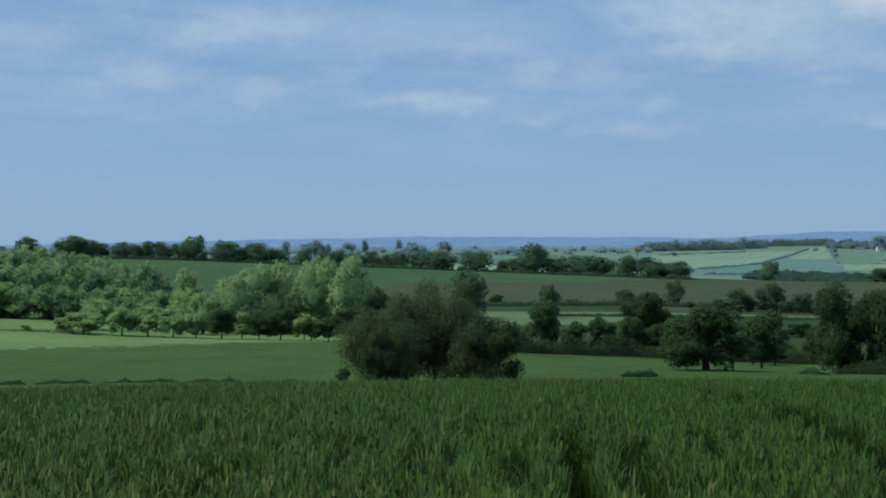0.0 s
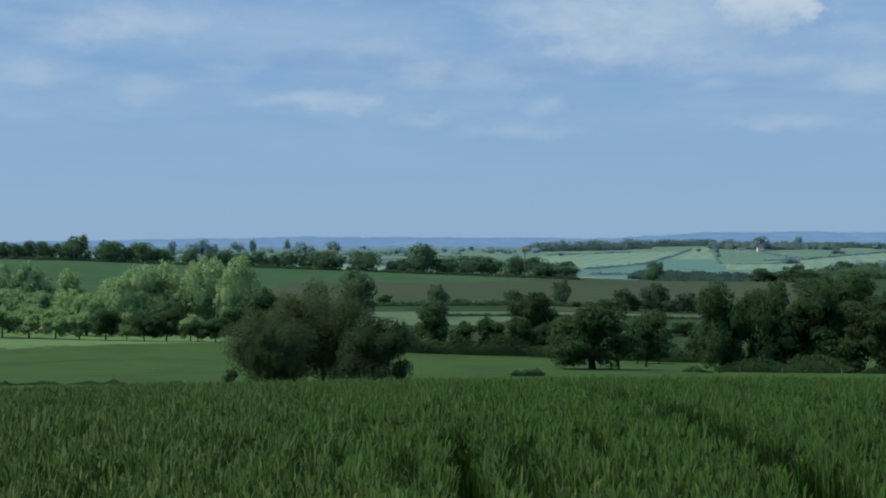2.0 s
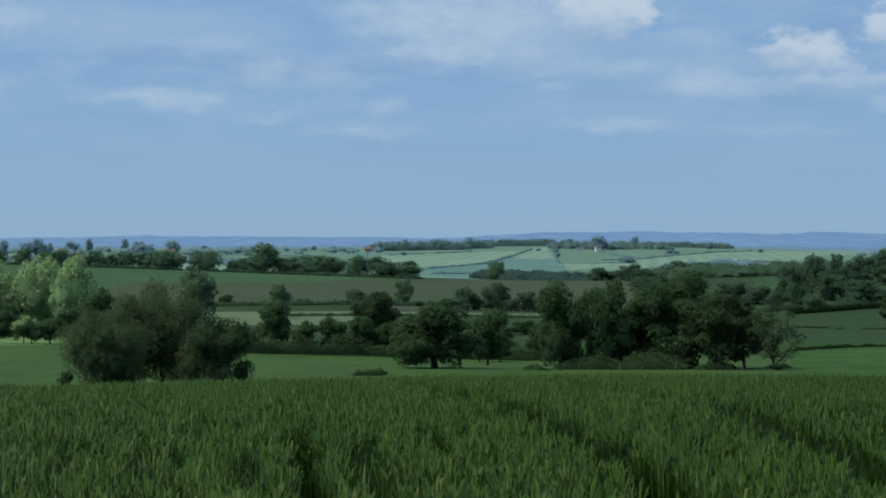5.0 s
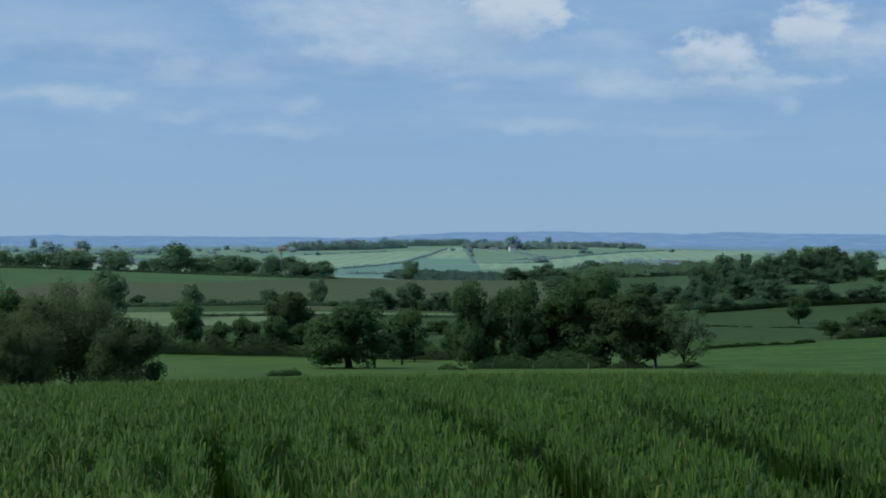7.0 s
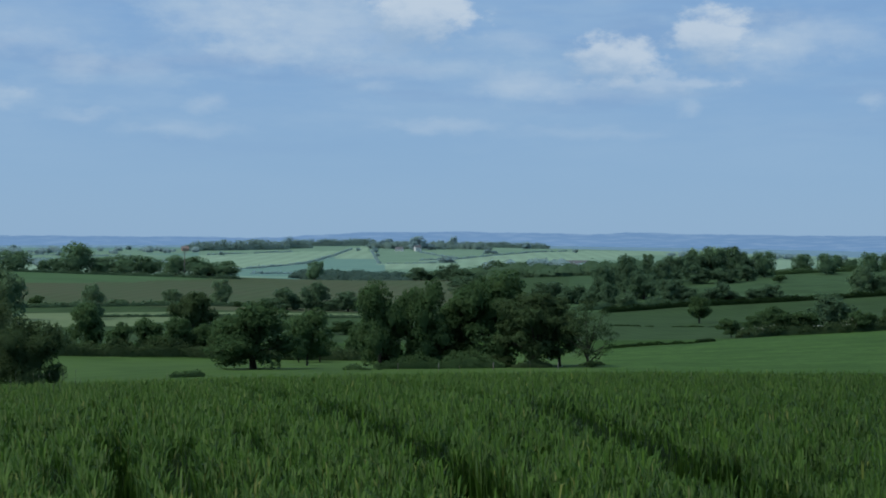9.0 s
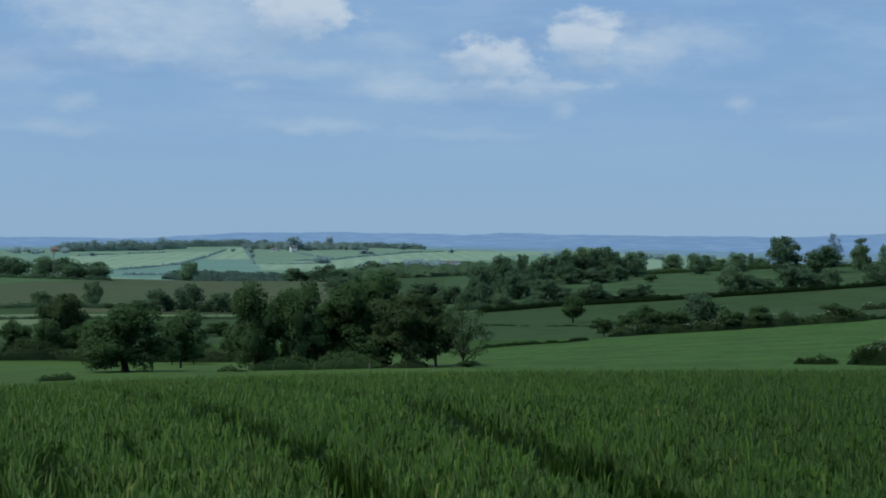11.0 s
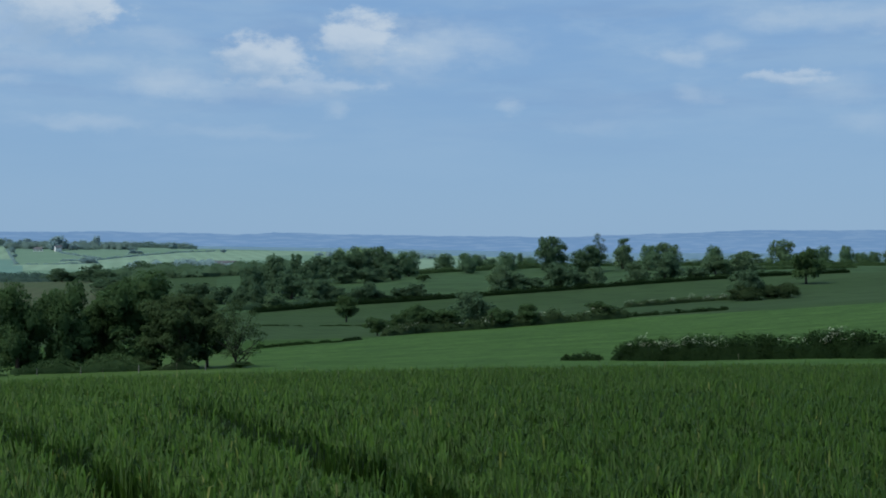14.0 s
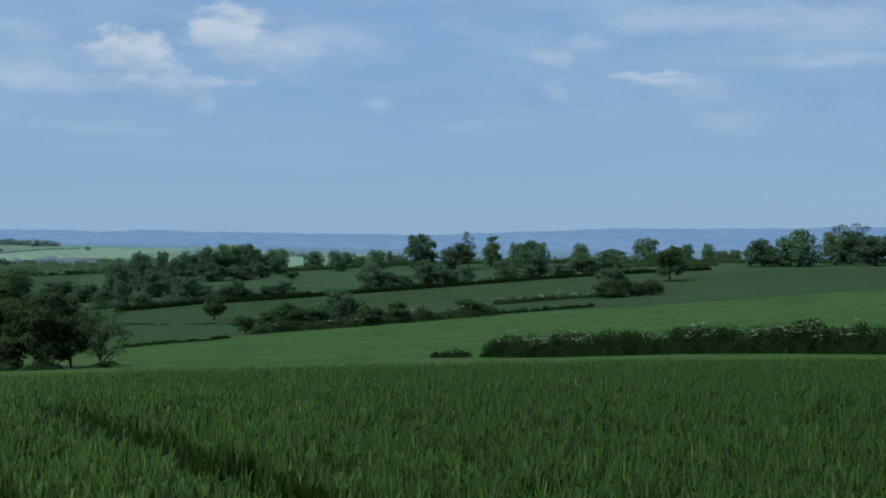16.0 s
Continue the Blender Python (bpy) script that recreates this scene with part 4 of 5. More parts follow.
def build_hills():
    """Blue hills along the skyline, beyond the plain; haze is in their colour and they glow."""
    b = np.arange(-40, 80, 0.1)
    line = np.interp(b, [-40, -18, -10, -1, 3, 8, 12, 14, 17, 21, 25.6, 26.4, 30, 34, 38, 42, 46, 53, 60, 80],
                     [0, 0.5, 3.6, 6.2, 6.0, 5.2, 5.0, 7.6, 9.4, 9.0, 7.6, 8.6, 7.6, 6.6, 5.6, 8.0, 10.6, 11.0, 12.4, 12])
    q = np.stack([b, b * 0.3, b * 0], 1)
    line = line + 0.5 * wave(q, 5.0, 1) + 0.25 * wave(q, 1.3, 4) + 0.12 * wave(q, 0.45, 6)
    d = 4700.0
    x, y = np.sin(np.radians(b)), np.cos(np.radians(b))
    rows = [(d * 0.985, -60), (d * 0.99, 0.0), (d * 1.0, 0.5), (d * 1.01, 1.0), (d * 1.03, 0.6)]
    v = np.concatenate([np.stack([x * r, y * r, EYE + (line / 1000 * d * k if k >= 0 else np.full(len(b), float(k)))], 1) for r, k in rows])
    n = len(b)
    f = [(r * n + i, r * n + i + 1, (r + 1) * n + i + 1, (r + 1) * n + i) for r in range(len(rows) - 1) for i in range(n - 1)]
    m = material("distant hills with painted haze", (0.145, 0.272, 0.47), (0.165, 0.298, 0.505), 0.0016, 1.0, axis=(1, 1, 14), patch=0.3, patch_col=(0.25, 0.38, 0.55), patch_scale=9.0)
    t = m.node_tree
    # emission carries the haze blue, so the hills glow without a lamp
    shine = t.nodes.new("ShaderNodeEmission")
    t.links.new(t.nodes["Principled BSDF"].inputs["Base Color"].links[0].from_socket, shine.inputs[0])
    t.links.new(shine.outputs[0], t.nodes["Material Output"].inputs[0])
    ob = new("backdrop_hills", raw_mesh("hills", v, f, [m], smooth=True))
    return tagged(ob, "long low hills along the skyline, blue with painted haze", "hills", kind="structure")


build_hills()


# ---- the wheat ----
def build_wheat():
    """Tufts sown in rows, each of a few tillers with an upright ear and leaves; bare wheelings two metres apart."""
    r = np.random.default_rng(21)
    v_all, f_all, m_all, at = [], [], [], [0]
    up = np.array([0, 0, 1.0])

    def add(corners, faces, mats):
        n, k = corners.shape[:2]
        base = at[0] + k * np.arange(n)[:, None]
        for f in faces:
            f_all.append(base + np.array(f))
            m_all.append(mats)
        v_all.append(corners.reshape(-1, 3))
        at[0] += n * k

    # reach from, to; tufts to the square metre; tillers in a tuft; leaves on a tiller
    for d0, d1, density, tillers, blades in ((1.3, 6.3, 20, 4, 2), (6.3, 10.5, 118, 5, 3), (10.5, 16, 108, 4, 2), (16, 24, 86, 3, 1), (24, 34, 64, 2, 1)):
        tufts = int((d1 * d1 - d0 * d0) / 2 * radians(84 if d0 > 6 else 360) * density)
        d = np.sqrt(r.uniform(d0 * d0, d1 * d1, tufts))
        b = r.uniform(-22.5, 61.5, tufts) if d0 > 6 else r.uniform(-180, 180, tufts)
        x, y = d * np.sin(np.radians(b)), d * np.cos(np.radians(b))
        x = np.round((x - 0.03 * y) / 0.13) * 0.13 + 0.03 * y + r.normal(size=tufts) * 0.018
        q = np.stack([x, y, x * 0], 1)
        swell = wave(q, 2.9, 2) * 0.4 + wave(q, 0.9, 5) * 0.6 + wave(q, 0.42, 8) * 0.75 + r.normal(size=tufts) * 0.55
        wob = 0.06 * wave(q, 2.3, 12) + 0.05 * wave(q, 0.5, 14)
        edge = np.full(tufts, 9.0)
        # two wheelings of a tractor
        for along, across, half in (([6, 8, 10, 12.3, 14.5, 17, 25], [2.65, 3.02, 3.21, 3.49, 3.63, 3.69, 3.87], 0.23), ([6, 8, 9.5, 11.5, 13.1, 15.2, 25], [4.22, 4.64, 4.93, 5.37, 5.65, 5.73, 6.15], 0.26)):
            edge = np.minimum(edge, np.abs(x + wob - np.interp(y, along, across)) - half)
        # short misses of the seed drill
        for track, slope, half, y0, y1 in ((0.92, 0.065, 0.13, 5, 11.8), (1.38, 0.09, 0.12, 5, 11.2), (1.16, 0.06, 0.05, 12, 17), (0.50, 0.05, 0.085, 8.6, 10.8), (0.02, 0.03, 0.085, 9.3, 11.0),
                                           (-0.22, 0.03, 0.085, 9.0, 11.2), (-0.80, 0.02, 0.085, 9.4, 11.6), (-1.55, 0.02, 0.085, 8.4, 10.4), (2.1, 0.06, 0.085, 10, 13)):
            edge = np.minimum(edge, np.where((y > y0) & (y < y1), np.abs(x + wob * 0.6 - track - slope * (y - 9.8)) - half, 9.0))
        keep = (edge + r.normal(size=tufts) * 0.03 > 0) & (wave(q, 0.55, 17) + 0.7 * wave(q, 1.4, 19) + r.normal(size=tufts) * 0.3 > -0.86)
        x, y, swell, edge = [np.repeat(c[keep], tillers) for c in (x, y, swell, edge)]
        n = len(x)
        a0, out = r.uniform(0, 6.283, n), 0.034 * np.sqrt(r.uniform(0, 1, n)) * (1 + (16 < d0) * 0.7)
        x, y = x + np.cos(a0) * out, y + np.sin(a0) * out
        d = np.hypot(x, y)
        z = land(np.degrees(np.arctan2(x, y)), d)
        far_off = np.clip((d - 10) / 12, 0, 1)
        tall = CROP * (1 - 0.06 * far_off + (0.1 - 0.035 * far_off) * swell + 0.045 * r.normal(size=n))
        way = np.stack([np.cos(a0), np.sin(a0), a0 * 0], 1)
        side = np.stack([-np.sin(a0), np.cos(a0), a0 * 0], 1)
        lean = (0.01 + 0.9 * out)[:, None]
        long = r.uniform(0.05, 0.085, n)[:, None]
        wide = (r.uniform(0.0034, 0.0056, n) * (1.0 + d / 30))[:, None]
        foot = np.stack([x, y, z], 1)
        neck = foot + way * lean + up * (tall[:, None] - long)
        head = neck + way * (lean * 0.5 + 0.008) + up * long
        mid = neck + way * lean * 0.25 + up * long * 0.2
        turn = np.degrees(np.arctan2(x, y))
        tuft_mark = np.repeat(r.uniform(size=(n + tillers - 1) // tillers), tillers)[:n]
        # the darker share grows to the right: cloud shade put into blade colour
        lush = 0.6 * tuft_mark + 0.4 * r.uniform(size=n) < np.clip((turn - 6 + 6 * wave(np.stack([x, y, x * 0], 1), 5.0, 31)) / 44, 0.1, 0.85)
        ripe = np.clip(1.2 - turn / 34, 0.12, 1.6)
        gold = r.uniform(size=n) < 0.03 * ripe
        ear_mat = np.where(gold, 1, np.where(lush, 3, 2))
        ring = [mid + (way * math.cos(w) + side * math.sin(w)) * wide for w in (0, 2.094, 4.189)]
        add(np.stack([*ring, head], 1), [(0, 1, 3, 3), (1, 2, 3, 3), (2, 0, 3, 3)], ear_mat)
        for k in range(blades):
            a = a0 + r.normal(size=n) * 0.9
            way = np.stack([np.cos(a), np.sin(a), a * 0], 1)
            side = np.stack([-np.sin(a), np.cos(a), a * 0], 1)
            low, high = ((0.78, 0.93), (0.66, 0.88), (0.05, 0.5))[k]
            start = foot + way * lean * 0.5 + up * (tall * r.uniform(low, high, n))[:, None]
            reach = (0.012 + 0.075 * r.uniform(size=n) ** 1.3)[:, None]
            rise = (tall * (r.uniform(0.1, 0.18, n) if k < 2 else r.uniform(0.25, 0.4, n)))[:, None]
            w = (r.uniform(0.0038, 0.0068, n) * (1.0 + d / 40) * (1 if k < 2 else 2.2))[:, None]
            m1 = start + way * reach * 0.3 + up * rise * 0.75
            tip = start + way * reach + up * rise * r.uniform(0.75, 1.3, n)[:, None]
            pale = np.where(r.uniform(size=n) < (0.025 + 0.12 * np.clip((10.5 - d) / 3, 0, 1)) * ripe, 1, np.where(lush, 3, 0))
            if d0 < 16:
                add(np.stack([start - side * w * 0.6, start + side * w * 0.6, m1 + side * w, m1 - side * w, tip + side * w * 0.08, tip - side * w * 0.08], 1),
                    [(0, 1, 2, 3), (3, 2, 4, 5)], pale)
            else:
                add(np.stack([start - side * w, start + side * w, tip + side * w * 0.2, tip - side * w * 0.2], 1), [(0, 1, 2, 3)], pale)
        # leaves low on the stems, where a gap lays them bare, in the shade-coloured blades
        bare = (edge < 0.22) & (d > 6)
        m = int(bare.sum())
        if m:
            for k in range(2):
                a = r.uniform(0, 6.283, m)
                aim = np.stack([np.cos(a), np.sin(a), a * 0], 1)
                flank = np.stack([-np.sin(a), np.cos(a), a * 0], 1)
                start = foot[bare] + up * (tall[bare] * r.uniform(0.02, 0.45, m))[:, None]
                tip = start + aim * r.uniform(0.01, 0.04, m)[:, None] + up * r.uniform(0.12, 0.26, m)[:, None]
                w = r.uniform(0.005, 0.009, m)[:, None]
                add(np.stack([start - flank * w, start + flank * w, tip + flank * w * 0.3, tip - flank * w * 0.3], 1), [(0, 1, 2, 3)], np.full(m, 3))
        if d1 < 12:
            add(np.stack([foot - side * 0.006, foot + side * 0.006, neck + side * 0.003, neck - side * 0.003], 1), [(0, 1, 2, 3)], np.full(n, 3))
    verts, faces, index = np.concatenate(v_all), np.concatenate(f_all), np.concatenate(m_all)
    three = faces[:, 2] == faces[:, 3]
    # every leaf is wound to face the camera; normals tipped up with height lighten the tops and leave the stems dark
    flat_n = np.cross(verts[faces[:, 1]] - verts[faces[:, 0]], verts[faces[:, 2]] - verts[faces[:, 0]])
    flat_n /= np.linalg.norm(flat_n, axis=1)[:, None] + 1e-12
    turned = (flat_n * verts[faces[:, 0]])[:, :2].sum(1) > 0
    faces[turned & three] = faces[turned & three][:, [1, 0, 2, 2]]
    faces[turned & ~three] = faces[turned & ~three][:, ::-1]
    flat_n[turned] *= -1
    lit = np.zeros_like(verts)
    for k in range(4):
        lit[faces[:, k]] += flat_n
    high = np.clip((verts[:, 2] - land(np.degrees(np.arctan2(verts[:, 0], verts[:, 1])), np.hypot(verts[:, 0], verts[:, 1]))) / CROP, 0, 1.2)
    lit = lit / (np.linalg.norm(lit, axis=1)[:, None] + 1e-9) * 0.7
    lit[:, 2] += 0.7 * high ** 4 - 0.1
    me = bpy.data.meshes.new("wheat")
    me.vertices.add(len(verts))
    me.vertices.foreach_set("co", verts.astype(np.float32).ravel())
    total = np.where(three, 3, 4)
    mask = np.ones(faces.shape, bool)
    mask[three, 3] = False
    loops = faces[mask].astype(np.int32)
    me.loops.add(len(loops))
    me.loops.foreach_set("vertex_index", loops)
    me.polygons.add(len(faces))
    me.polygons.foreach_set("loop_start", np.concatenate([[0], np.cumsum(total)[:-1]]).astype(np.int32))
    for m in ("blade", "gold", "ear", "lush"):
        me.materials.append(M[m])
    me.polygons.foreach_set("material_index", index.astype(np.int32))
    me.polygons.foreach_set("use_smooth", np.ones(len(faces), bool))
    me.update(calc_edges=True)
    me.normals_split_custom_set_from_vertices((lit / np.linalg.norm(lit, axis=1)[:, None]).astype(np.float32))
    return tagged(new("wheat_crop", me), "knee-high green wheat in ear with yellowing tips and tramlines", "crop", kind="stuff")


build_wheat()

# ---- trees and bushes: kind, bearing, distance, height, width ----
for kind, b, d, height, width in (
    ("far_oak", -16.92, 630, 8.7, 10.2),
    ("far_oak", -15.24, 630, 9.8, 14.3),
    ("far_oak", -14.53, 630, 8.5, 12.4),
    ("far_oak", -13.97, 630, 6.9, 6.5),
    ("far_oak", -13.26, 625, 7.5, 8.0),
    ("far_oak", -12.76, 625, 6.9, 7.0),
    ("far_oak", -12.22, 625, 8.1, 8.1),
    ("far_oak", -11.59, 625, 8.0, 8.6),
    ("far_oak", -10.95, 625, 7.4, 7.6),
    ("far_oak", -10.33, 620, 11.2, 11.6),
    ("far_oak", -9.02, 620, 9.5, 12.7),
    ("far_oak", -8.28, 620, 7.1, 7.2),
    ("far_oak", -7.60, 620, 9.1, 11.3),
    ("far_oak", -6.88, 620, 6.7, 8.8),
    ("far_oak", -5.83, 620, 6.6, 7.8),
    ("far_oak", -4.94, 620, 6.0, 9.3),
    ("far_oak", -4.30, 620, 7.2, 8.8),
    ("far_oak", -3.60, 620, 6.2, 8.3),
):
    plant(kind, b, d, height, width, "trees along the ridge")

for kind, b, d, height, width in (
    ("far_oak", -3.01, 620, 7.2, 7.8),
    ("far_oak", -2.41, 620, 6.1, 6.3),
    ("far_oak", -1.85, 620, 7.3, 8.9),
    ("far_oak", -1.11, 620, 6.9, 8.4),
    ("far_oak", -0.21, 615, 8.5, 15.0),
    ("far_oak", 1.33, 615, 8.9, 13.5),
    ("far_oak", 2.48, 615, 5.4, 5.7),
    ("far_oak", 3.81, 615, 13.8, 13.9),
    ("far_oak", 3.03, 615, 6.4, 9.3),
    ("far_oak", 4.75, 615, 7.6, 11.8),
    ("far_oak", 5.69, 615, 8.9, 14.4),
    ("far_oak", 6.63, 615, 8.5, 11.8),
    ("far_oak", 7.72, 610, 9.6, 10.1),
    ("far_oak", 8.60, 610, 9.2, 13.1),
    ("far_oak", 9.64, 610, 7.6, 14.0),
    ("far_oak", 13.44, 640, 8.7, 7.7),
):
    plant(kind, b, d, height, width, "trees along the ridge")

for kind, b, d, height, width in (
    ("poplar", -8.37, 268, 12.8, 9.8),
    ("poplar", -7.40, 276, 13.3, 9.4),
    ("poplar", -6.58, 275, 14.0, 9.6),
    ("poplar", -5.29, 272, 14.8, 9.8),
    ("poplar", -4.59, 278, 14.5, 9.0),
    ("poplar", -3.83, 266, 15.1, 8.6),
):
    plant(kind, b, d, height, width, "poplars behind the barley")

for kind, b, d, height, width in (
    ("bush", -2.70, 86, 4.8, 4.6),
    ("bush", -1.52, 91, 5.9, 6.0),
    ("bush", -0.33, 92, 6.8, 6.1),
    ("bush", 0.82, 90, 5.5, 3.6),
    ("dark_bush", 1.86, 84, 4.3, 4.5),
    ("dark_bush", -2.47, 83, 3.6, 2.7),
    ("thorn", -4.20, 82, 1.1, 0.9),
):
    plant(kind, b, d, height, width, "bushes past the wheat")

for kind, b, d, height, width in (
    ("grove_maple", -20.17, 345, 14.2, 12.8),
    ("grove_maple", -19.12, 342, 13.4, 9.9),
    ("grove_maple", -18.16, 345, 13.9, 11.4),
    ("grove_maple", -17.28, 338, 14.5, 8.7),
    ("maple", -16.76, 350, 15.3, 10.7),
    ("grove_maple", -15.78, 342, 14.2, 9.0),
    ("grove_maple", -14.90, 346, 14.0, 9.2),
    ("grove_maple", -13.99, 340, 13.5, 8.7),
    ("grove_maple", -13.30, 336, 12.2, 7.2),
    ("grove_maple", -19.75, 318, 10.9, 9.2),
    ("grove_maple", -18.70, 316, 10.5, 9.1),
    ("grove_maple", -17.80, 318, 10.8, 9.7),
    ("grove_maple", -16.72, 316, 11.4, 9.1),
    ("grove_maple", -15.76, 318, 12.1, 8.1),
    ("grove_maple", -14.77, 315, 11.5, 9.4),
    ("grove_maple", -13.90, 317, 11.1, 8.6),
    ("grove_maple", -12.96, 314, 10.4, 7.0),
    ("grove_maple", -12.15, 312, 13.1, 7.5),
    ("grove_maple", -11.61, 314, 9.5, 6.5),
):
    plant(kind, b, d, height, width, "wood beside the barley")

for kind, b, d, height, width in (
    ("maple", -19.34, 306, 7.3, 8.9),
    ("maple", -18.11, 306, 7.4, 9.5),
    ("grove_maple", -17.09, 304, 7.0, 8.0),
    ("grove_maple", -16.05, 300, 7.4, 8.4),
    ("grove_maple", -15.39, 297, 7.1, 5.9),
    ("grove_maple", -14.44, 294, 7.1, 7.5),
    ("grove_maple", -13.57, 292, 7.9, 7.7),
    ("grove_maple", -12.65, 288, 7.6, 7.4),
    ("grove_maple", -11.84, 284, 7.4, 6.3),
    ("grove_maple", -11.03, 282, 7.0, 4.1),
    ("maple", -18.81, 304, 4.1, 10.0),
    ("maple", -17.29, 303, 4.0, 7.8),
    ("grove_maple", -16.40, 304, 3.7, 8.0),
    ("light_thorn", -14.22, 268, 6.0, 6.9),
    ("maple", -10.54, 284, 12.0, 6.6),
    ("maple", -10.72, 276, 8.1, 5.9),
    ("maple", -9.97, 262, 7.7, 6.3),
):
    plant(kind, b, d, height, width, "wood beside the barley")

for kind, b, d, height, width in (
    ("light_thorn", -16.97, 262, 1.1, 2.2),
    ("light_thorn", -15.59, 258, 2.8, 3.6),
    ("light_thorn", -14.75, 254, 3.9, 7.3),
    ("light_thorn", -13.22, 250, 5.0, 6.2),
    ("light_thorn", -12.18, 249, 5.6, 6.2),
    ("light_thorn", -11.18, 247, 5.2, 5.7),
    ("light_thorn", -10.24, 245, 4.7, 4.3),
    ("thorn", -9.21, 242, 5.4, 5.2),
    ("light_thorn", -8.38, 246, 4.8, 4.1),
    ("thorn", -7.68, 238, 4.8, 5.1),
    ("thorn", -6.79, 237, 5.5, 5.5),
    ("light_thorn", -5.81, 240, 4.6, 4.4),
    ("thorn", -5.51, 234, 3.6, 4.1),
    ("thorn", -4.80, 233, 4.2, 4.8),
    ("thorn", -3.86, 236, 5.7, 6.0),
    ("thorn", -2.75, 245, 9.4, 5.7),
):
    plant(kind, b, d, height, width, "hawthorn row along the barley")

for kind, b, d, height, width in (
    ("pale_ash", 4.38, 330, 8.2, 6.3),
    ("thorn", 4.22, 206, 7.4, 5.4),
    ("thorn", 5.45, 203, 4.8, 4.6),
    ("thorn", 6.66, 204, 5.4, 4.7),
    ("thorn", 7.76, 202, 5.7, 4.3),
    ("pale_ash", 5.34, 394, 1.9, 5.9),
    ("thorn", 6.43, 394, 0.7, 5.2),
    ("thorn", 7.06, 394, 1.2, 3.6),
    ("pale_ash", 7.54, 396, 4.5, 6.9),
    ("copper", 8.42, 225, 9.0, 7.0),
    ("pale_ash", 9.59, 394, 7.6, 6.5),
    ("thorn", 10.26, 390, 1.5, 3.2),
    ("thorn", 8.79, 203, 4.7, 4.0),
    ("thorn", 9.70, 200, 5.7, 4.5),
):
    plant(kind, b, d, height, width, "valley trees")

for kind, b, d, height, width in (
    ("oak", 10.90, 130, 6.3, 9.0),
    ("thorn", 13.1, 160, 6.6, 5.4),
    ("mid_oak", 12.27, 378, 6.1, 7.8),
    ("mid_oak", 13.50, 380, 7.7, 7.9),
    ("mid_oak", 14.81, 376, 5.4, 7.9),
    ("mid_oak", 11.49, 378, 3.1, 5.6),
    ("mid_oak", 14.08, 376, 3.2, 5.4),
    ("oak", 14.68, 268, 2.8, 6.4),
    ("thorn", 12.76, 184, 4.0, 3.6),
    ("thorn", 13.64, 185, 3.3, 4.1),
    ("thorn", 15.22, 196, 3.1, 4.5),
    ("thorn", 15.90, 192, 2.6, 4.0),
):
    plant(kind, b, d, height, width, "valley trees")

for kind, b, d, height, width in (
    ("thorn", 2.22, 394, 3.2, 3.9),
    ("thorn", 3.21, 394, 0.6, 3.9),
    ("pale_ash", 1.12, 330, 11.5, 10.0),
):
    plant(kind, b, d, height, width, "valley trees")

for kind, b, d, height, width in (
    ("oak", 16.16, 131, 8.3, 5.7),
    ("oak", 17.97, 132, 8.3, 5.6),
    ("oak", 19.38, 136, 6.7, 5.5),
    ("oak", 20.84, 134, 9.3, 8.1),
    ("copper", 22.57, 128, 6.9, 6.8),
    ("copper", 23.66, 131, 5.6, 4.1),
    ("sparse", 24.82, 126, 6.2, 5.1),
    ("thorn", 25.01, 124, 0.6, 2.0),
    ("thorn", 16.38, 133, 3.4, 2.5),
    ("thorn", 17.97, 134, 3.7, 3.3),
    ("dark_bush", 19.74, 130, 1.4, 2.7),
    ("dark_bush", 20.98, 129, 1.2, 2.9),
):
    plant(kind, b, d, height, width, "oak group at the field edge")

for kind, b, d, height, width in (
    ("field_oak", 29.40, 330, 6.5, 5.7),
    ("mid_oak", 25.43, 455, 10.2, 8.3),
    ("mid_oak", 26.35, 470, 12.9, 10.5),
    ("mid_oak", 27.34, 520, 11.2, 6.4),
    ("mid_oak", 27.13, 440, 8.9, 10.9),
    ("mid_oak", 25.00, 412, 6.5, 6.0),
    ("mid_oak", 25.62, 410, 7.5, 6.1),
    ("pale_ash", 26.36, 405, 4.8, 7.0),
    ("mid_oak", 28.24, 425, 7.4, 9.5),
    ("mid_oak", 28.96, 426, 5.2, 7.7),
    ("mid_oak", 30.20, 428, 6.1, 8.8),
    ("mid_oak", 30.80, 429, 2.1, 6.0),
    ("mid_oak", 31.57, 430, 3.8, 7.1),
    ("mid_oak", 32.26, 432, 4.8, 7.1),
    ("mid_oak", 33.13, 435, 1.2, 9.3),
    ("thorn", 34.00, 437, 0.6, 6.5),
    ("thorn", 32.60, 505, 2.9, 4.6),
):
    plant(kind, b, d, height, width, "trees on the far slope")

# the two grove maples stand in for sunlit leaf tops by their lighter colour
for kind, b, d, height, width in (
    ("mid_oak", 27.88, 500, 9.4, 8.3),
    ("mid_oak", 28.28, 530, 9.7, 11.8),
    ("mid_oak", 29.17, 540, 11.6, 11.2),
    ("grove_maple", 29.29, 560, 11.9, 9.3),
    ("mid_oak", 29.94, 545, 12.4, 10.8),
    ("grove_maple", 30.10, 565, 12.2, 9.3),
    ("mid_oak", 30.68, 548, 12.4, 10.0),
    ("mid_oak", 31.13, 545, 10.3, 8.6),
    ("mid_oak", 29.17, 512, 6.8, 10.6),
    ("mid_oak", 30.40, 512, 5.4, 11.6),
    ("mid_oak", 31.32, 520, 5.8, 7.5),
    ("far_oak", 32.01, 546, 10.2, 8.8),
):
    plant(kind, b, d, height, width, "wood on the far slope")

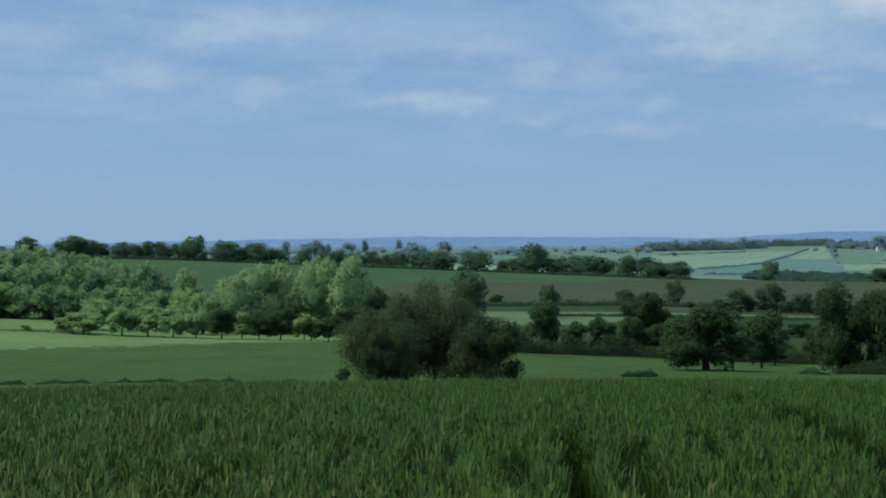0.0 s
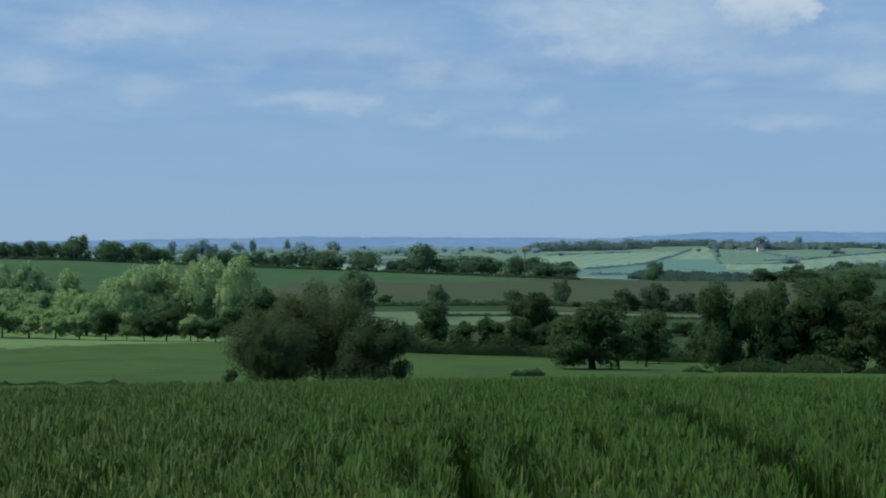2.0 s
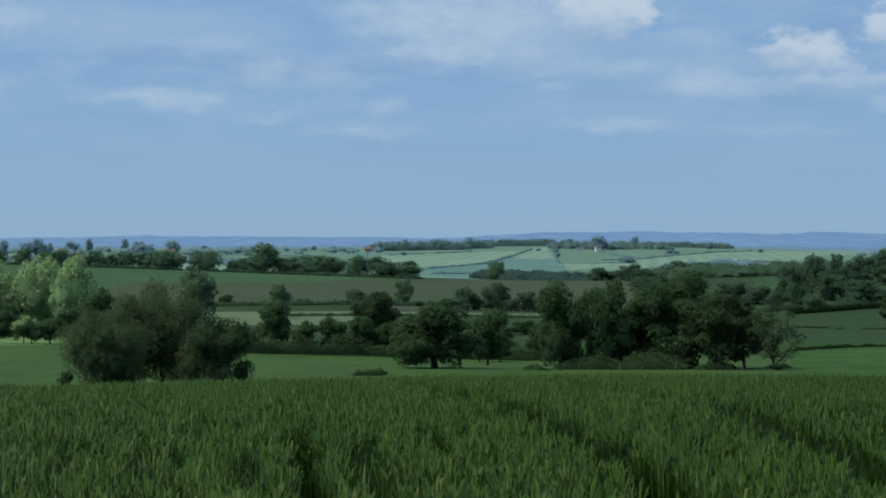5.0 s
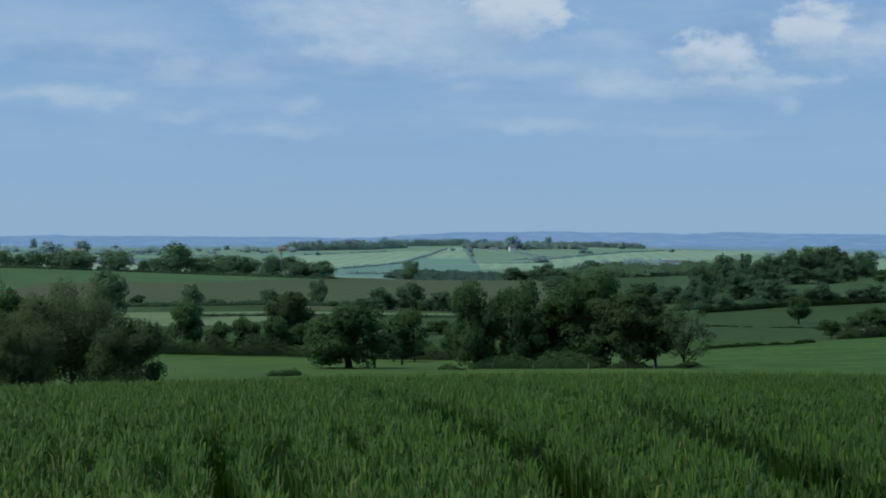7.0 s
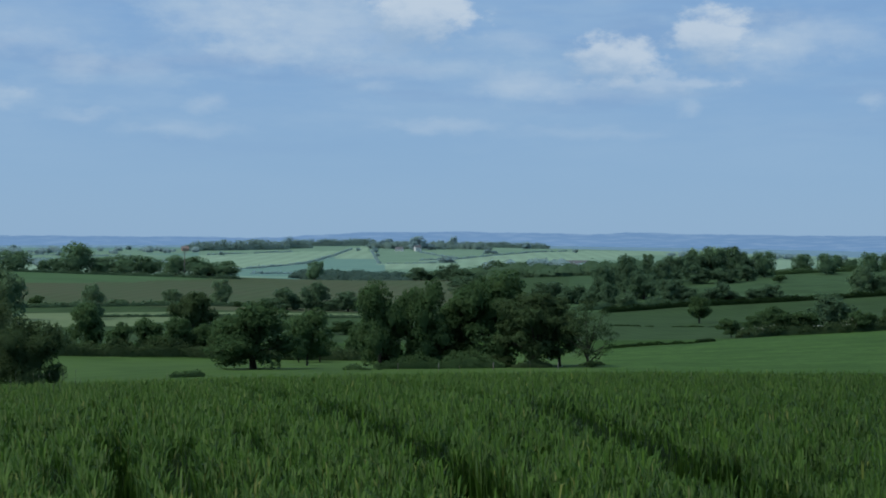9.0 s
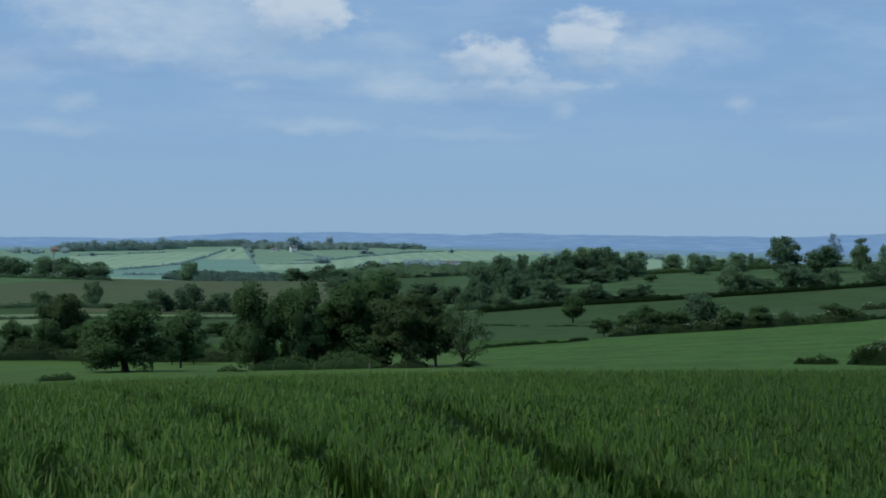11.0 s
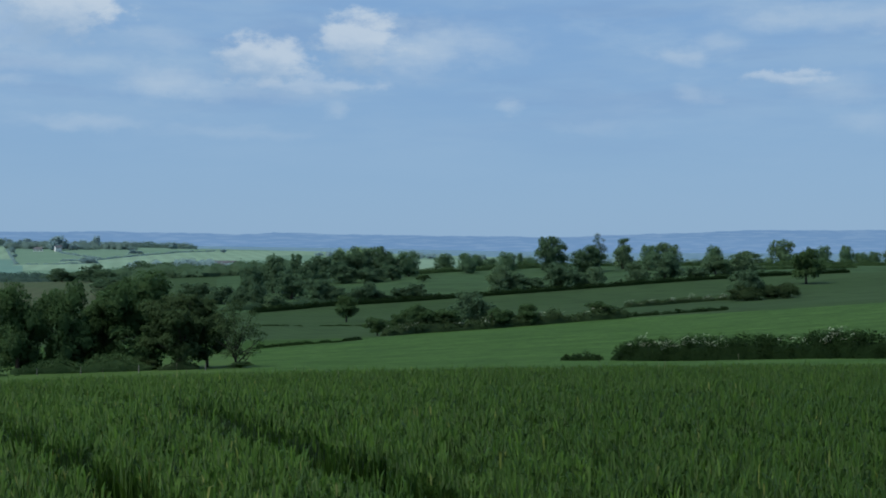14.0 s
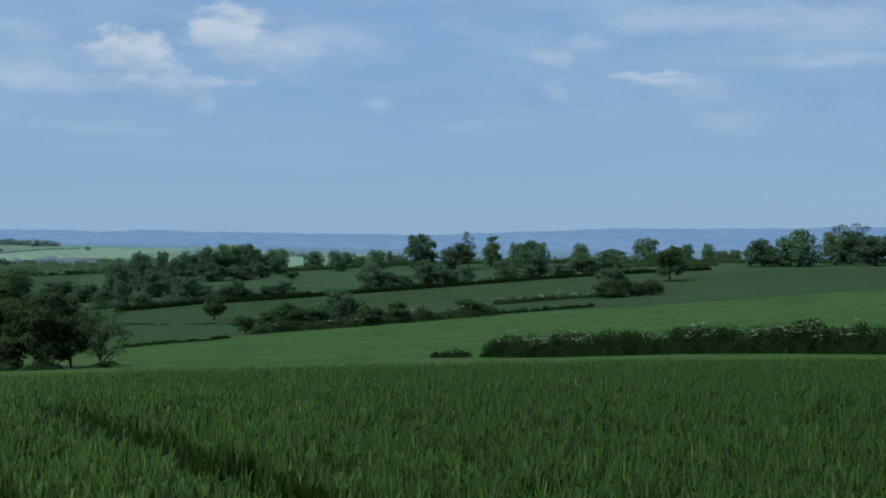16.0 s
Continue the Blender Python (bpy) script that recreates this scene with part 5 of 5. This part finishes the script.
for kind, b, d, height, width in (
    ("mid_oak", 19.03, 620, 7.7, 12.8),
    ("mid_oak", 19.69, 560, 6.7, 12.5),
    ("mid_oak", 20.99, 760, 13.2, 17.6),
    ("mid_oak", 21.66, 740, 10.9, 11.3),
    ("mid_oak", 22.05, 800, 14.0, 9.9),
    ("mid_oak", 22.71, 760, 9.5, 13.2),
    ("mid_oak", 17.87, 640, 6.1, 13.8),
    ("mid_oak", 19.85, 470, 6.6, 11.7),
    ("mid_oak", 21.39, 460, 6.7, 13.3),
    ("mid_oak", 23.24, 440, 5.6, 12.0),
    ("mid_oak", 24.23, 425, 5.5, 8.8),
    ("mid_oak", 22.93, 410, 4.1, 10.2),
):
    plant(kind, b, d, height, width, "trees in the wooded valley")

for kind, b, d, height, width in (
    ("far_oak", 33.51, 640, 7.2, 9.5),
    ("far_oak", 34.46, 557, 8.2, 7.6),
    ("far_oak", 34.88, 640, 6.4, 5.3),
    ("far_oak", 35.39, 640, 4.4, 7.4),
    ("far_oak", 36.10, 566, 7.8, 8.4),
    ("far_oak", 36.67, 650, 6.6, 3.2),
    ("far_oak", 37.10, 650, 4.3, 7.5),
    ("mid_oak", 37.95, 548, 14.2, 12.7),
    ("mid_oak", 39.54, 545, 10.6, 12.8),
    ("sparse", 39.91, 548, 15.0, 6.8),
    ("pale_ash", 40.90, 560, 10.0, 8.8),
    ("pine", 40.97, 562, 12.5, 4.6),
    ("far_oak", 42.01, 552, 10.0, 7.3),
    ("pale_ash", 42.77, 556, 10.7, 11.9),
    ("far_oak", 44.64, 600, 8.8, 7.2),
):
    plant(kind, b, d, height, width, "trees along the skyline")

for kind, b, d, height, width in (
    ("pale_ash", 35.82, 446, 8.8, 8.8),
    ("mid_oak", 36.53, 447, 6.0, 7.4),
    ("mid_oak", 37.24, 450, 4.3, 8.9),
    ("mid_oak", 38.37, 456, 8.5, 11.3),
    ("mid_oak", 39.23, 460, 4.8, 5.3),
    ("pale_ash", 39.75, 462, 6.5, 8.4),
    ("pale_ash", 41.52, 476, 6.8, 9.0),
    ("mid_oak", 42.63, 480, 9.6, 11.9),
    ("mid_oak", 43.93, 486, 4.5, 8.4),
    ("pale_ash", 44.70, 520, 7.0, 12.9),
    ("pale_ash", 45.83, 522, 8.3, 14.5),
):
    plant(kind, b, d, height, width, "trees in the slope hedge")

for kind, b, d, height, width in (
    ("thorn", 30.69, 252, 3.4, 4.6),
    ("thorn", 31.50, 256, 3.8, 3.6),
    ("thorn", 32.35, 259, 5.4, 6.4),
    ("thorn", 33.53, 261, 4.2, 6.1),
    ("mid_oak", 34.56, 274, 7.2, 8.4),
    ("thorn", 35.74, 263, 3.9, 4.6),
):
    plant(kind, b, d, height, width, "overgrown hedge shrubs")

for kind, b, d, height, width in (
    ("thorn", 35.97, 264, 3.4, 4.4),
    ("thorn", 37.01, 265, 4.2, 4.4),
    ("thorn", 40.08, 273, 3.6, 5.9),
    ("thorn", 44.19, 283, 0.8, 1.9),
):
    plant(kind, b, d, height, width, "overgrown hedge shrubs")

for kind, b, d, height, width in (
    ("pale_ash", 47.33, 620, 11.4, 12.8),
    ("far_oak", 48.97, 700, 10.6, 8.1),
    ("far_oak", 49.88, 640, 8.9, 6.3),
    ("far_oak", 50.43, 650, 5.9, 6.4),
    ("far_oak", 50.90, 655, 6.2, 7.3),
    ("field_oak", 48.32, 449, 11.4, 10.4),
    ("mid_oak", 45.94, 365, 7.8, 9.4),
    ("dome_bush", 45.96, 362, 4.0, 7.8),
    ("dome_bush", 46.86, 366, 3.8, 5.6),
    ("dome_bush", 47.58, 367, 4.1, 5.8),
    ("mid_oak", 52.03, 548, 10.6, 13.1),
    ("far_oak", 52.75, 546, 7.1, 10.4),
    ("far_oak", 53.50, 546, 14.4, 14.9),
    ("pale_ash", 54.80, 562, 13.0, 12.1),
    ("sparse", 55.48, 564, 16.3, 13.5),
    ("pale_ash", 55.50, 568, 13.1, 12.2),
    ("mid_oak", 56.48, 548, 11.7, 17.7),
    ("mid_oak", 57.63, 550, 9.9, 15.9),
):
    plant(kind, b, d, height, width, "trees at the end of the slope")

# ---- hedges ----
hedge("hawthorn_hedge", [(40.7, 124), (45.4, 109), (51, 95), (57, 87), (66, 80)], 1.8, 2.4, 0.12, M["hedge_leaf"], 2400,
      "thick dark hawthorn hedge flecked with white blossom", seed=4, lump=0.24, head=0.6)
hedge("bramble_bush", [(38.4, 126), (40.0, 124)], 0.6, 1.2, 0.12, M["hedge_leaf"], 0, "low bramble bush before the hawthorn hedge", "bush", seed=5, head=0.3, lump=0.6)
hedge("field_hedge", [(-26, 94), (-12, 93), (-5.5, 91)], 0.24, 0.7, 0.06, M["oak_leaf"], 0, "low clipped dark hedge below the wheat", gap=0.8, seed=6)
hedge("overgrown_hedge", [(31.0, 246), (32.4, 257), (36, 263), (39, 269), (41.2, 273)], 2.2, 3.0, 0.28, M["dark_leaf"], 420,
      "tall overgrown hedge with bramble and blossom", seed=9, lump=0.5, head=0.7)
hedge("valley_hedge", [(2.5, 200), (8, 201), (12, 194), (15.5, 192)], 2.2, 3.0, 0.25, M["dark_leaf"], 0, "dark overgrown hedge along the barley", seed=11)
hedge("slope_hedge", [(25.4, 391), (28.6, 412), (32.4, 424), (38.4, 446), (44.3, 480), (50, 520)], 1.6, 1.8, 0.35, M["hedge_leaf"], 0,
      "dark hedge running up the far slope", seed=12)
hedge("skyline_hedge", [(30.5, 560), (38.4, 585), (44.3, 600), (50, 608), (57, 608), (62, 608)], 2.4, 2.5, 0.5, M["thorn_leaf"], 0,
      "dark hedge along the top of the slope", seed=13)
hedge("pasture_hedge", [(46.0, 548), (48, 555), (50.3, 560)], 1.6, 2.0, 0.4, M["thorn_leaf"], 0, "short dark hedge in the upper pasture", seed=14)
hedge("wood_edge_hedge", [(24.2, 398), (26.5, 412), (29.5, 426), (32.5, 436)], 1.7, 4.0, 0.45, M["mid_leaf"], 0, "dense undergrowth at the foot of the slope wood", seed=61, lump=0.5)
hedge("low_hedge", [(25.5, 314), (28, 309), (30.6, 306)], 0.36, 0.8, 0.2, M["hedge_leaf"], 0, "low broken hedge below a lone tree", gap=0.9, seed=15)
hedge("ditch_hedge", [(25.0, 196), (26.7, 200), (27.9, 204), (29.1, 207), (30.0, 216)], 0.45, 1.0, 0.16, M["hedge_leaf"], 0, "low broken hedge along a ditch", gap=0.35, seed=16)
hedge("blossom_hedge", [(41.0, 345), (44.0, 366), (46, 372)], 1.3, 1.8, 0.26, M["dark_leaf"], 700, "hedge covered in white blossom", seed=17, lump=0.5, head=0.6)
hedge("cut_hedge", [(41.2, 277), (44.3, 283), (45.2, 284)], 0.6, 1.2, 0.2, M["hedge_leaf"], 0, "low cut hedge at the top of the green field", seed=18, lump=0.7, head=0.4)
hedge("pasture_edge_hedge", [(-20, 392), (0, 392), (8, 392), (14, 388), (19, 384)], 1.3, 2.0, 0.5, M["mid_leaf"], 0, "dark hedge at the foot of the ridge field", seed=19)
hedge("meadow_hedge", [(4.4, 338), (8, 341), (12, 343), (17, 344)], 0.7, 1.4, 0.3, M["mid_leaf"], 0, "low hedge across the valley meadow", seed=20)
hedge("ridge_hedge", [(-20, 620), (-12, 617), (-4, 612), (4, 607), (10.4, 602)], 1.4, 2.0, 0.4, M["mid_leaf"], 0, "dark hedge under the ridge trees", seed=22, lump=0.7)

hedge("ditch_bush", [(7.5, 106), (8.9, 107)], 0.5, 1.0, 0.11, M["oak_leaf"], 0, "low dark bramble bush at the barley's edge", "bush", seed=27)
hedge("ditch_bush", [(14.6, 124), (15.4, 124), (16.2, 125)], 0.5, 1.0, 0.12, M["oak_leaf"], 0, "low broken brambles along the field edge", "bush", seed=28, gap=0.7)

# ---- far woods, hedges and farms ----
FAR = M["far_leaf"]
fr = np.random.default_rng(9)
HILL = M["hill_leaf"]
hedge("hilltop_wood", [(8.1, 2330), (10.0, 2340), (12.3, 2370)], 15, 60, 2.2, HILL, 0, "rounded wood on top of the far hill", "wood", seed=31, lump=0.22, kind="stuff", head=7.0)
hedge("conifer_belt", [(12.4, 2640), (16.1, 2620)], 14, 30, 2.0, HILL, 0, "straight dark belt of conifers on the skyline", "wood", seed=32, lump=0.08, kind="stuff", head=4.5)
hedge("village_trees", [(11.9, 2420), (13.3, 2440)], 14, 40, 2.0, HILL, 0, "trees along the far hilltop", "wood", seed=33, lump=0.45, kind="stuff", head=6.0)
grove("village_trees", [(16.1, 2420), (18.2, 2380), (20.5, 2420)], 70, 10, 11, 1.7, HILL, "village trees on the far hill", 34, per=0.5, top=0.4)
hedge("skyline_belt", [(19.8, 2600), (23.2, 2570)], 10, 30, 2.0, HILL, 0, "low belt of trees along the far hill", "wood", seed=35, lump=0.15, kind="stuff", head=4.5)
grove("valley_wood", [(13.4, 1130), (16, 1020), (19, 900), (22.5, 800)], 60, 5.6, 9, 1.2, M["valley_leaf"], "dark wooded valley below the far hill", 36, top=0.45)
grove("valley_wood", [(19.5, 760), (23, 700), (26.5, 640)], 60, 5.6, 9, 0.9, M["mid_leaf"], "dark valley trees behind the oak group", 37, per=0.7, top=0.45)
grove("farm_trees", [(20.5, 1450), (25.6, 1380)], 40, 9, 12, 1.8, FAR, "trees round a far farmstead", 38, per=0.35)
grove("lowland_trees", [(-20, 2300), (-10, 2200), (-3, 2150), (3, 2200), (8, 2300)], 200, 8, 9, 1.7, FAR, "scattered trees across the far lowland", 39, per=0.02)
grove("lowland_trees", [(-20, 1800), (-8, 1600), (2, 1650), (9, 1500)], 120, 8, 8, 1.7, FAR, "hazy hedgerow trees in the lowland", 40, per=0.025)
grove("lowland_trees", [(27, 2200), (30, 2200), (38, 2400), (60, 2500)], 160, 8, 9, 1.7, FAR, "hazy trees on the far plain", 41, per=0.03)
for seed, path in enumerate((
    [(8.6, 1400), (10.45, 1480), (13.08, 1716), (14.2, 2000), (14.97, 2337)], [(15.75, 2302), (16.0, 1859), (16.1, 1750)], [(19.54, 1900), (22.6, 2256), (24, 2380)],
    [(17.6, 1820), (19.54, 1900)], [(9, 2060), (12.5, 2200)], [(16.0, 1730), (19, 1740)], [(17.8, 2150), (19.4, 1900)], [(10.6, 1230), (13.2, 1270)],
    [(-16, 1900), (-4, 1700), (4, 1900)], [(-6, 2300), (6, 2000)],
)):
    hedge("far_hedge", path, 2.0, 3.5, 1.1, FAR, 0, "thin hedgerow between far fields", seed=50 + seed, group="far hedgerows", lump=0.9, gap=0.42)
house("farmhouse", 17.72, 2235, 10, 8, 6.0, 9.5, M["render"], M["slate"], 20, "white rendered farmhouse with slate roof on the far hill")
house("farm_cottage", 16.95, 2240, 13, 7, 3.2, 6.0, M["render"], M["slate"], -15, "low white cottage with slate roof by the farmhouse", 1)
house("brick_farmhouse", -0.1, 2100, 19, 9, 5, 8, M["brick"], M["tile"], 10, "large red brick farmhouse in the far lowland")
house("brick_barn", -4.3, 2200, 14, 8, 4, 7.0, M["brick"], M["tile"], 0, "red brick barn among far trees", 0)
house("brick_cottage", 8.1, 2300, 11, 8, 4.5, 8, M["brick"], M["tile"], 10, "red brick cottage beside the hilltop wood", 1)
house("grey_barn", 24.3, 1400, 28, 14, 5, 9, M["wood"], M["slate"], 5, "long grey roofed barn among trees", 0)
hedge("blossom_bush", [(-16.0, 258), (-15.1, 256)], 0.9, 1.5, 0.2, M["sunlit_leaf"], 300, "low pale bush white with blossom by the barley", "bush", seed=33, lump=0.5)
hedge("oak_hedge", [(15.9, 129), (17.6, 128.5), (19, 128), (20.5, 127.5), (21.4, 127)], 1.3, 2.0, 0.16, M["oak_leaf"], 0, "dark overgrown hedge under the oak group", seed=24, lump=0.5)
hedge("bramble_bush", [(21.7, 126.5), (23.3, 125.5)], 0.9, 1.6, 0.16, M["dark_leaf"], 0, "dark brambles round the beech trunk", "bush", seed=29, lump=0.6)


def pole(b, d, height):
    ob = tagged(new("telegraph_pole"), "tall weathered wooden telegraph pole on the ridge", "pole")
    ob.location = spot(b, d)
    v, f = tube([(0, 0, -0.5), (0, 0, height * 0.5), (0, 0, height)], [0.22, 0.2, 0.17], 8)
    part("shaft", raw_mesh("shaft", v, f, [M["wood"]], smooth=True), ob)
    for z in (height - 0.5, height - 1.2):
        part("crossarm", raw_mesh("crossarm", *box(-1.0, 1.0, -0.06, 0.06, z, z + 0.13), [M["wood"]]), ob)


pole(8.08, 606, 11.5)


def build_posts():
    """Short fence posts at the field edge under the oaks."""
    me = raw_mesh("post", *box(-0.03, 0.03, -0.03, 0.03, -0.3, 0.65), [M["wood"]])
    for b, d in ((16.9, 122), (18.6, 121), (20.9, 120), (23.6, 119)):
        ob = tagged(new("fence_post", me), "short pale wooden fence post at the field edge", "post", "posts under the oaks")
        ob.matrix_world = Matrix.Translation(spot(b, d)) @ Matrix.Rotation(b, 4, "Z")


build_posts()


def build_stalks():
    """Pale flowering grasses that stand above the wheat."""
    r = np.random.default_rng(77)
    vs, fs, at = [], [], 0
    for k in range(55):
        d = r.uniform(20, 31)
        b = r.uniform(-20, 58) if k < 25 else r.uniform(-5, 4)
        p = np.array(spot(b, d))
        h = CROP + r.uniform(0.06, 0.28)
        lean = r.normal(size=2) * 0.05
        top = p + np.array([lean[0], lean[1], h])
        v, f = tube([p, p * 0.4 + top * 0.6, top - np.array([0, 0, 0.09]), top - np.array([0, 0, 0.04]), top], [0.003, 0.003, 0.003, 0.008, 0.002], 4)
        vs.append(v)
        fs.append(f + at)
        at += len(v)
    ob = new("grass_stalks", raw_mesh("stalks", np.concatenate(vs), np.concatenate(fs), [M["stalk"]]))
    return tagged(ob, "pale seeding grass stalks above the wheat", "grass", kind="stuff")


build_stalks()

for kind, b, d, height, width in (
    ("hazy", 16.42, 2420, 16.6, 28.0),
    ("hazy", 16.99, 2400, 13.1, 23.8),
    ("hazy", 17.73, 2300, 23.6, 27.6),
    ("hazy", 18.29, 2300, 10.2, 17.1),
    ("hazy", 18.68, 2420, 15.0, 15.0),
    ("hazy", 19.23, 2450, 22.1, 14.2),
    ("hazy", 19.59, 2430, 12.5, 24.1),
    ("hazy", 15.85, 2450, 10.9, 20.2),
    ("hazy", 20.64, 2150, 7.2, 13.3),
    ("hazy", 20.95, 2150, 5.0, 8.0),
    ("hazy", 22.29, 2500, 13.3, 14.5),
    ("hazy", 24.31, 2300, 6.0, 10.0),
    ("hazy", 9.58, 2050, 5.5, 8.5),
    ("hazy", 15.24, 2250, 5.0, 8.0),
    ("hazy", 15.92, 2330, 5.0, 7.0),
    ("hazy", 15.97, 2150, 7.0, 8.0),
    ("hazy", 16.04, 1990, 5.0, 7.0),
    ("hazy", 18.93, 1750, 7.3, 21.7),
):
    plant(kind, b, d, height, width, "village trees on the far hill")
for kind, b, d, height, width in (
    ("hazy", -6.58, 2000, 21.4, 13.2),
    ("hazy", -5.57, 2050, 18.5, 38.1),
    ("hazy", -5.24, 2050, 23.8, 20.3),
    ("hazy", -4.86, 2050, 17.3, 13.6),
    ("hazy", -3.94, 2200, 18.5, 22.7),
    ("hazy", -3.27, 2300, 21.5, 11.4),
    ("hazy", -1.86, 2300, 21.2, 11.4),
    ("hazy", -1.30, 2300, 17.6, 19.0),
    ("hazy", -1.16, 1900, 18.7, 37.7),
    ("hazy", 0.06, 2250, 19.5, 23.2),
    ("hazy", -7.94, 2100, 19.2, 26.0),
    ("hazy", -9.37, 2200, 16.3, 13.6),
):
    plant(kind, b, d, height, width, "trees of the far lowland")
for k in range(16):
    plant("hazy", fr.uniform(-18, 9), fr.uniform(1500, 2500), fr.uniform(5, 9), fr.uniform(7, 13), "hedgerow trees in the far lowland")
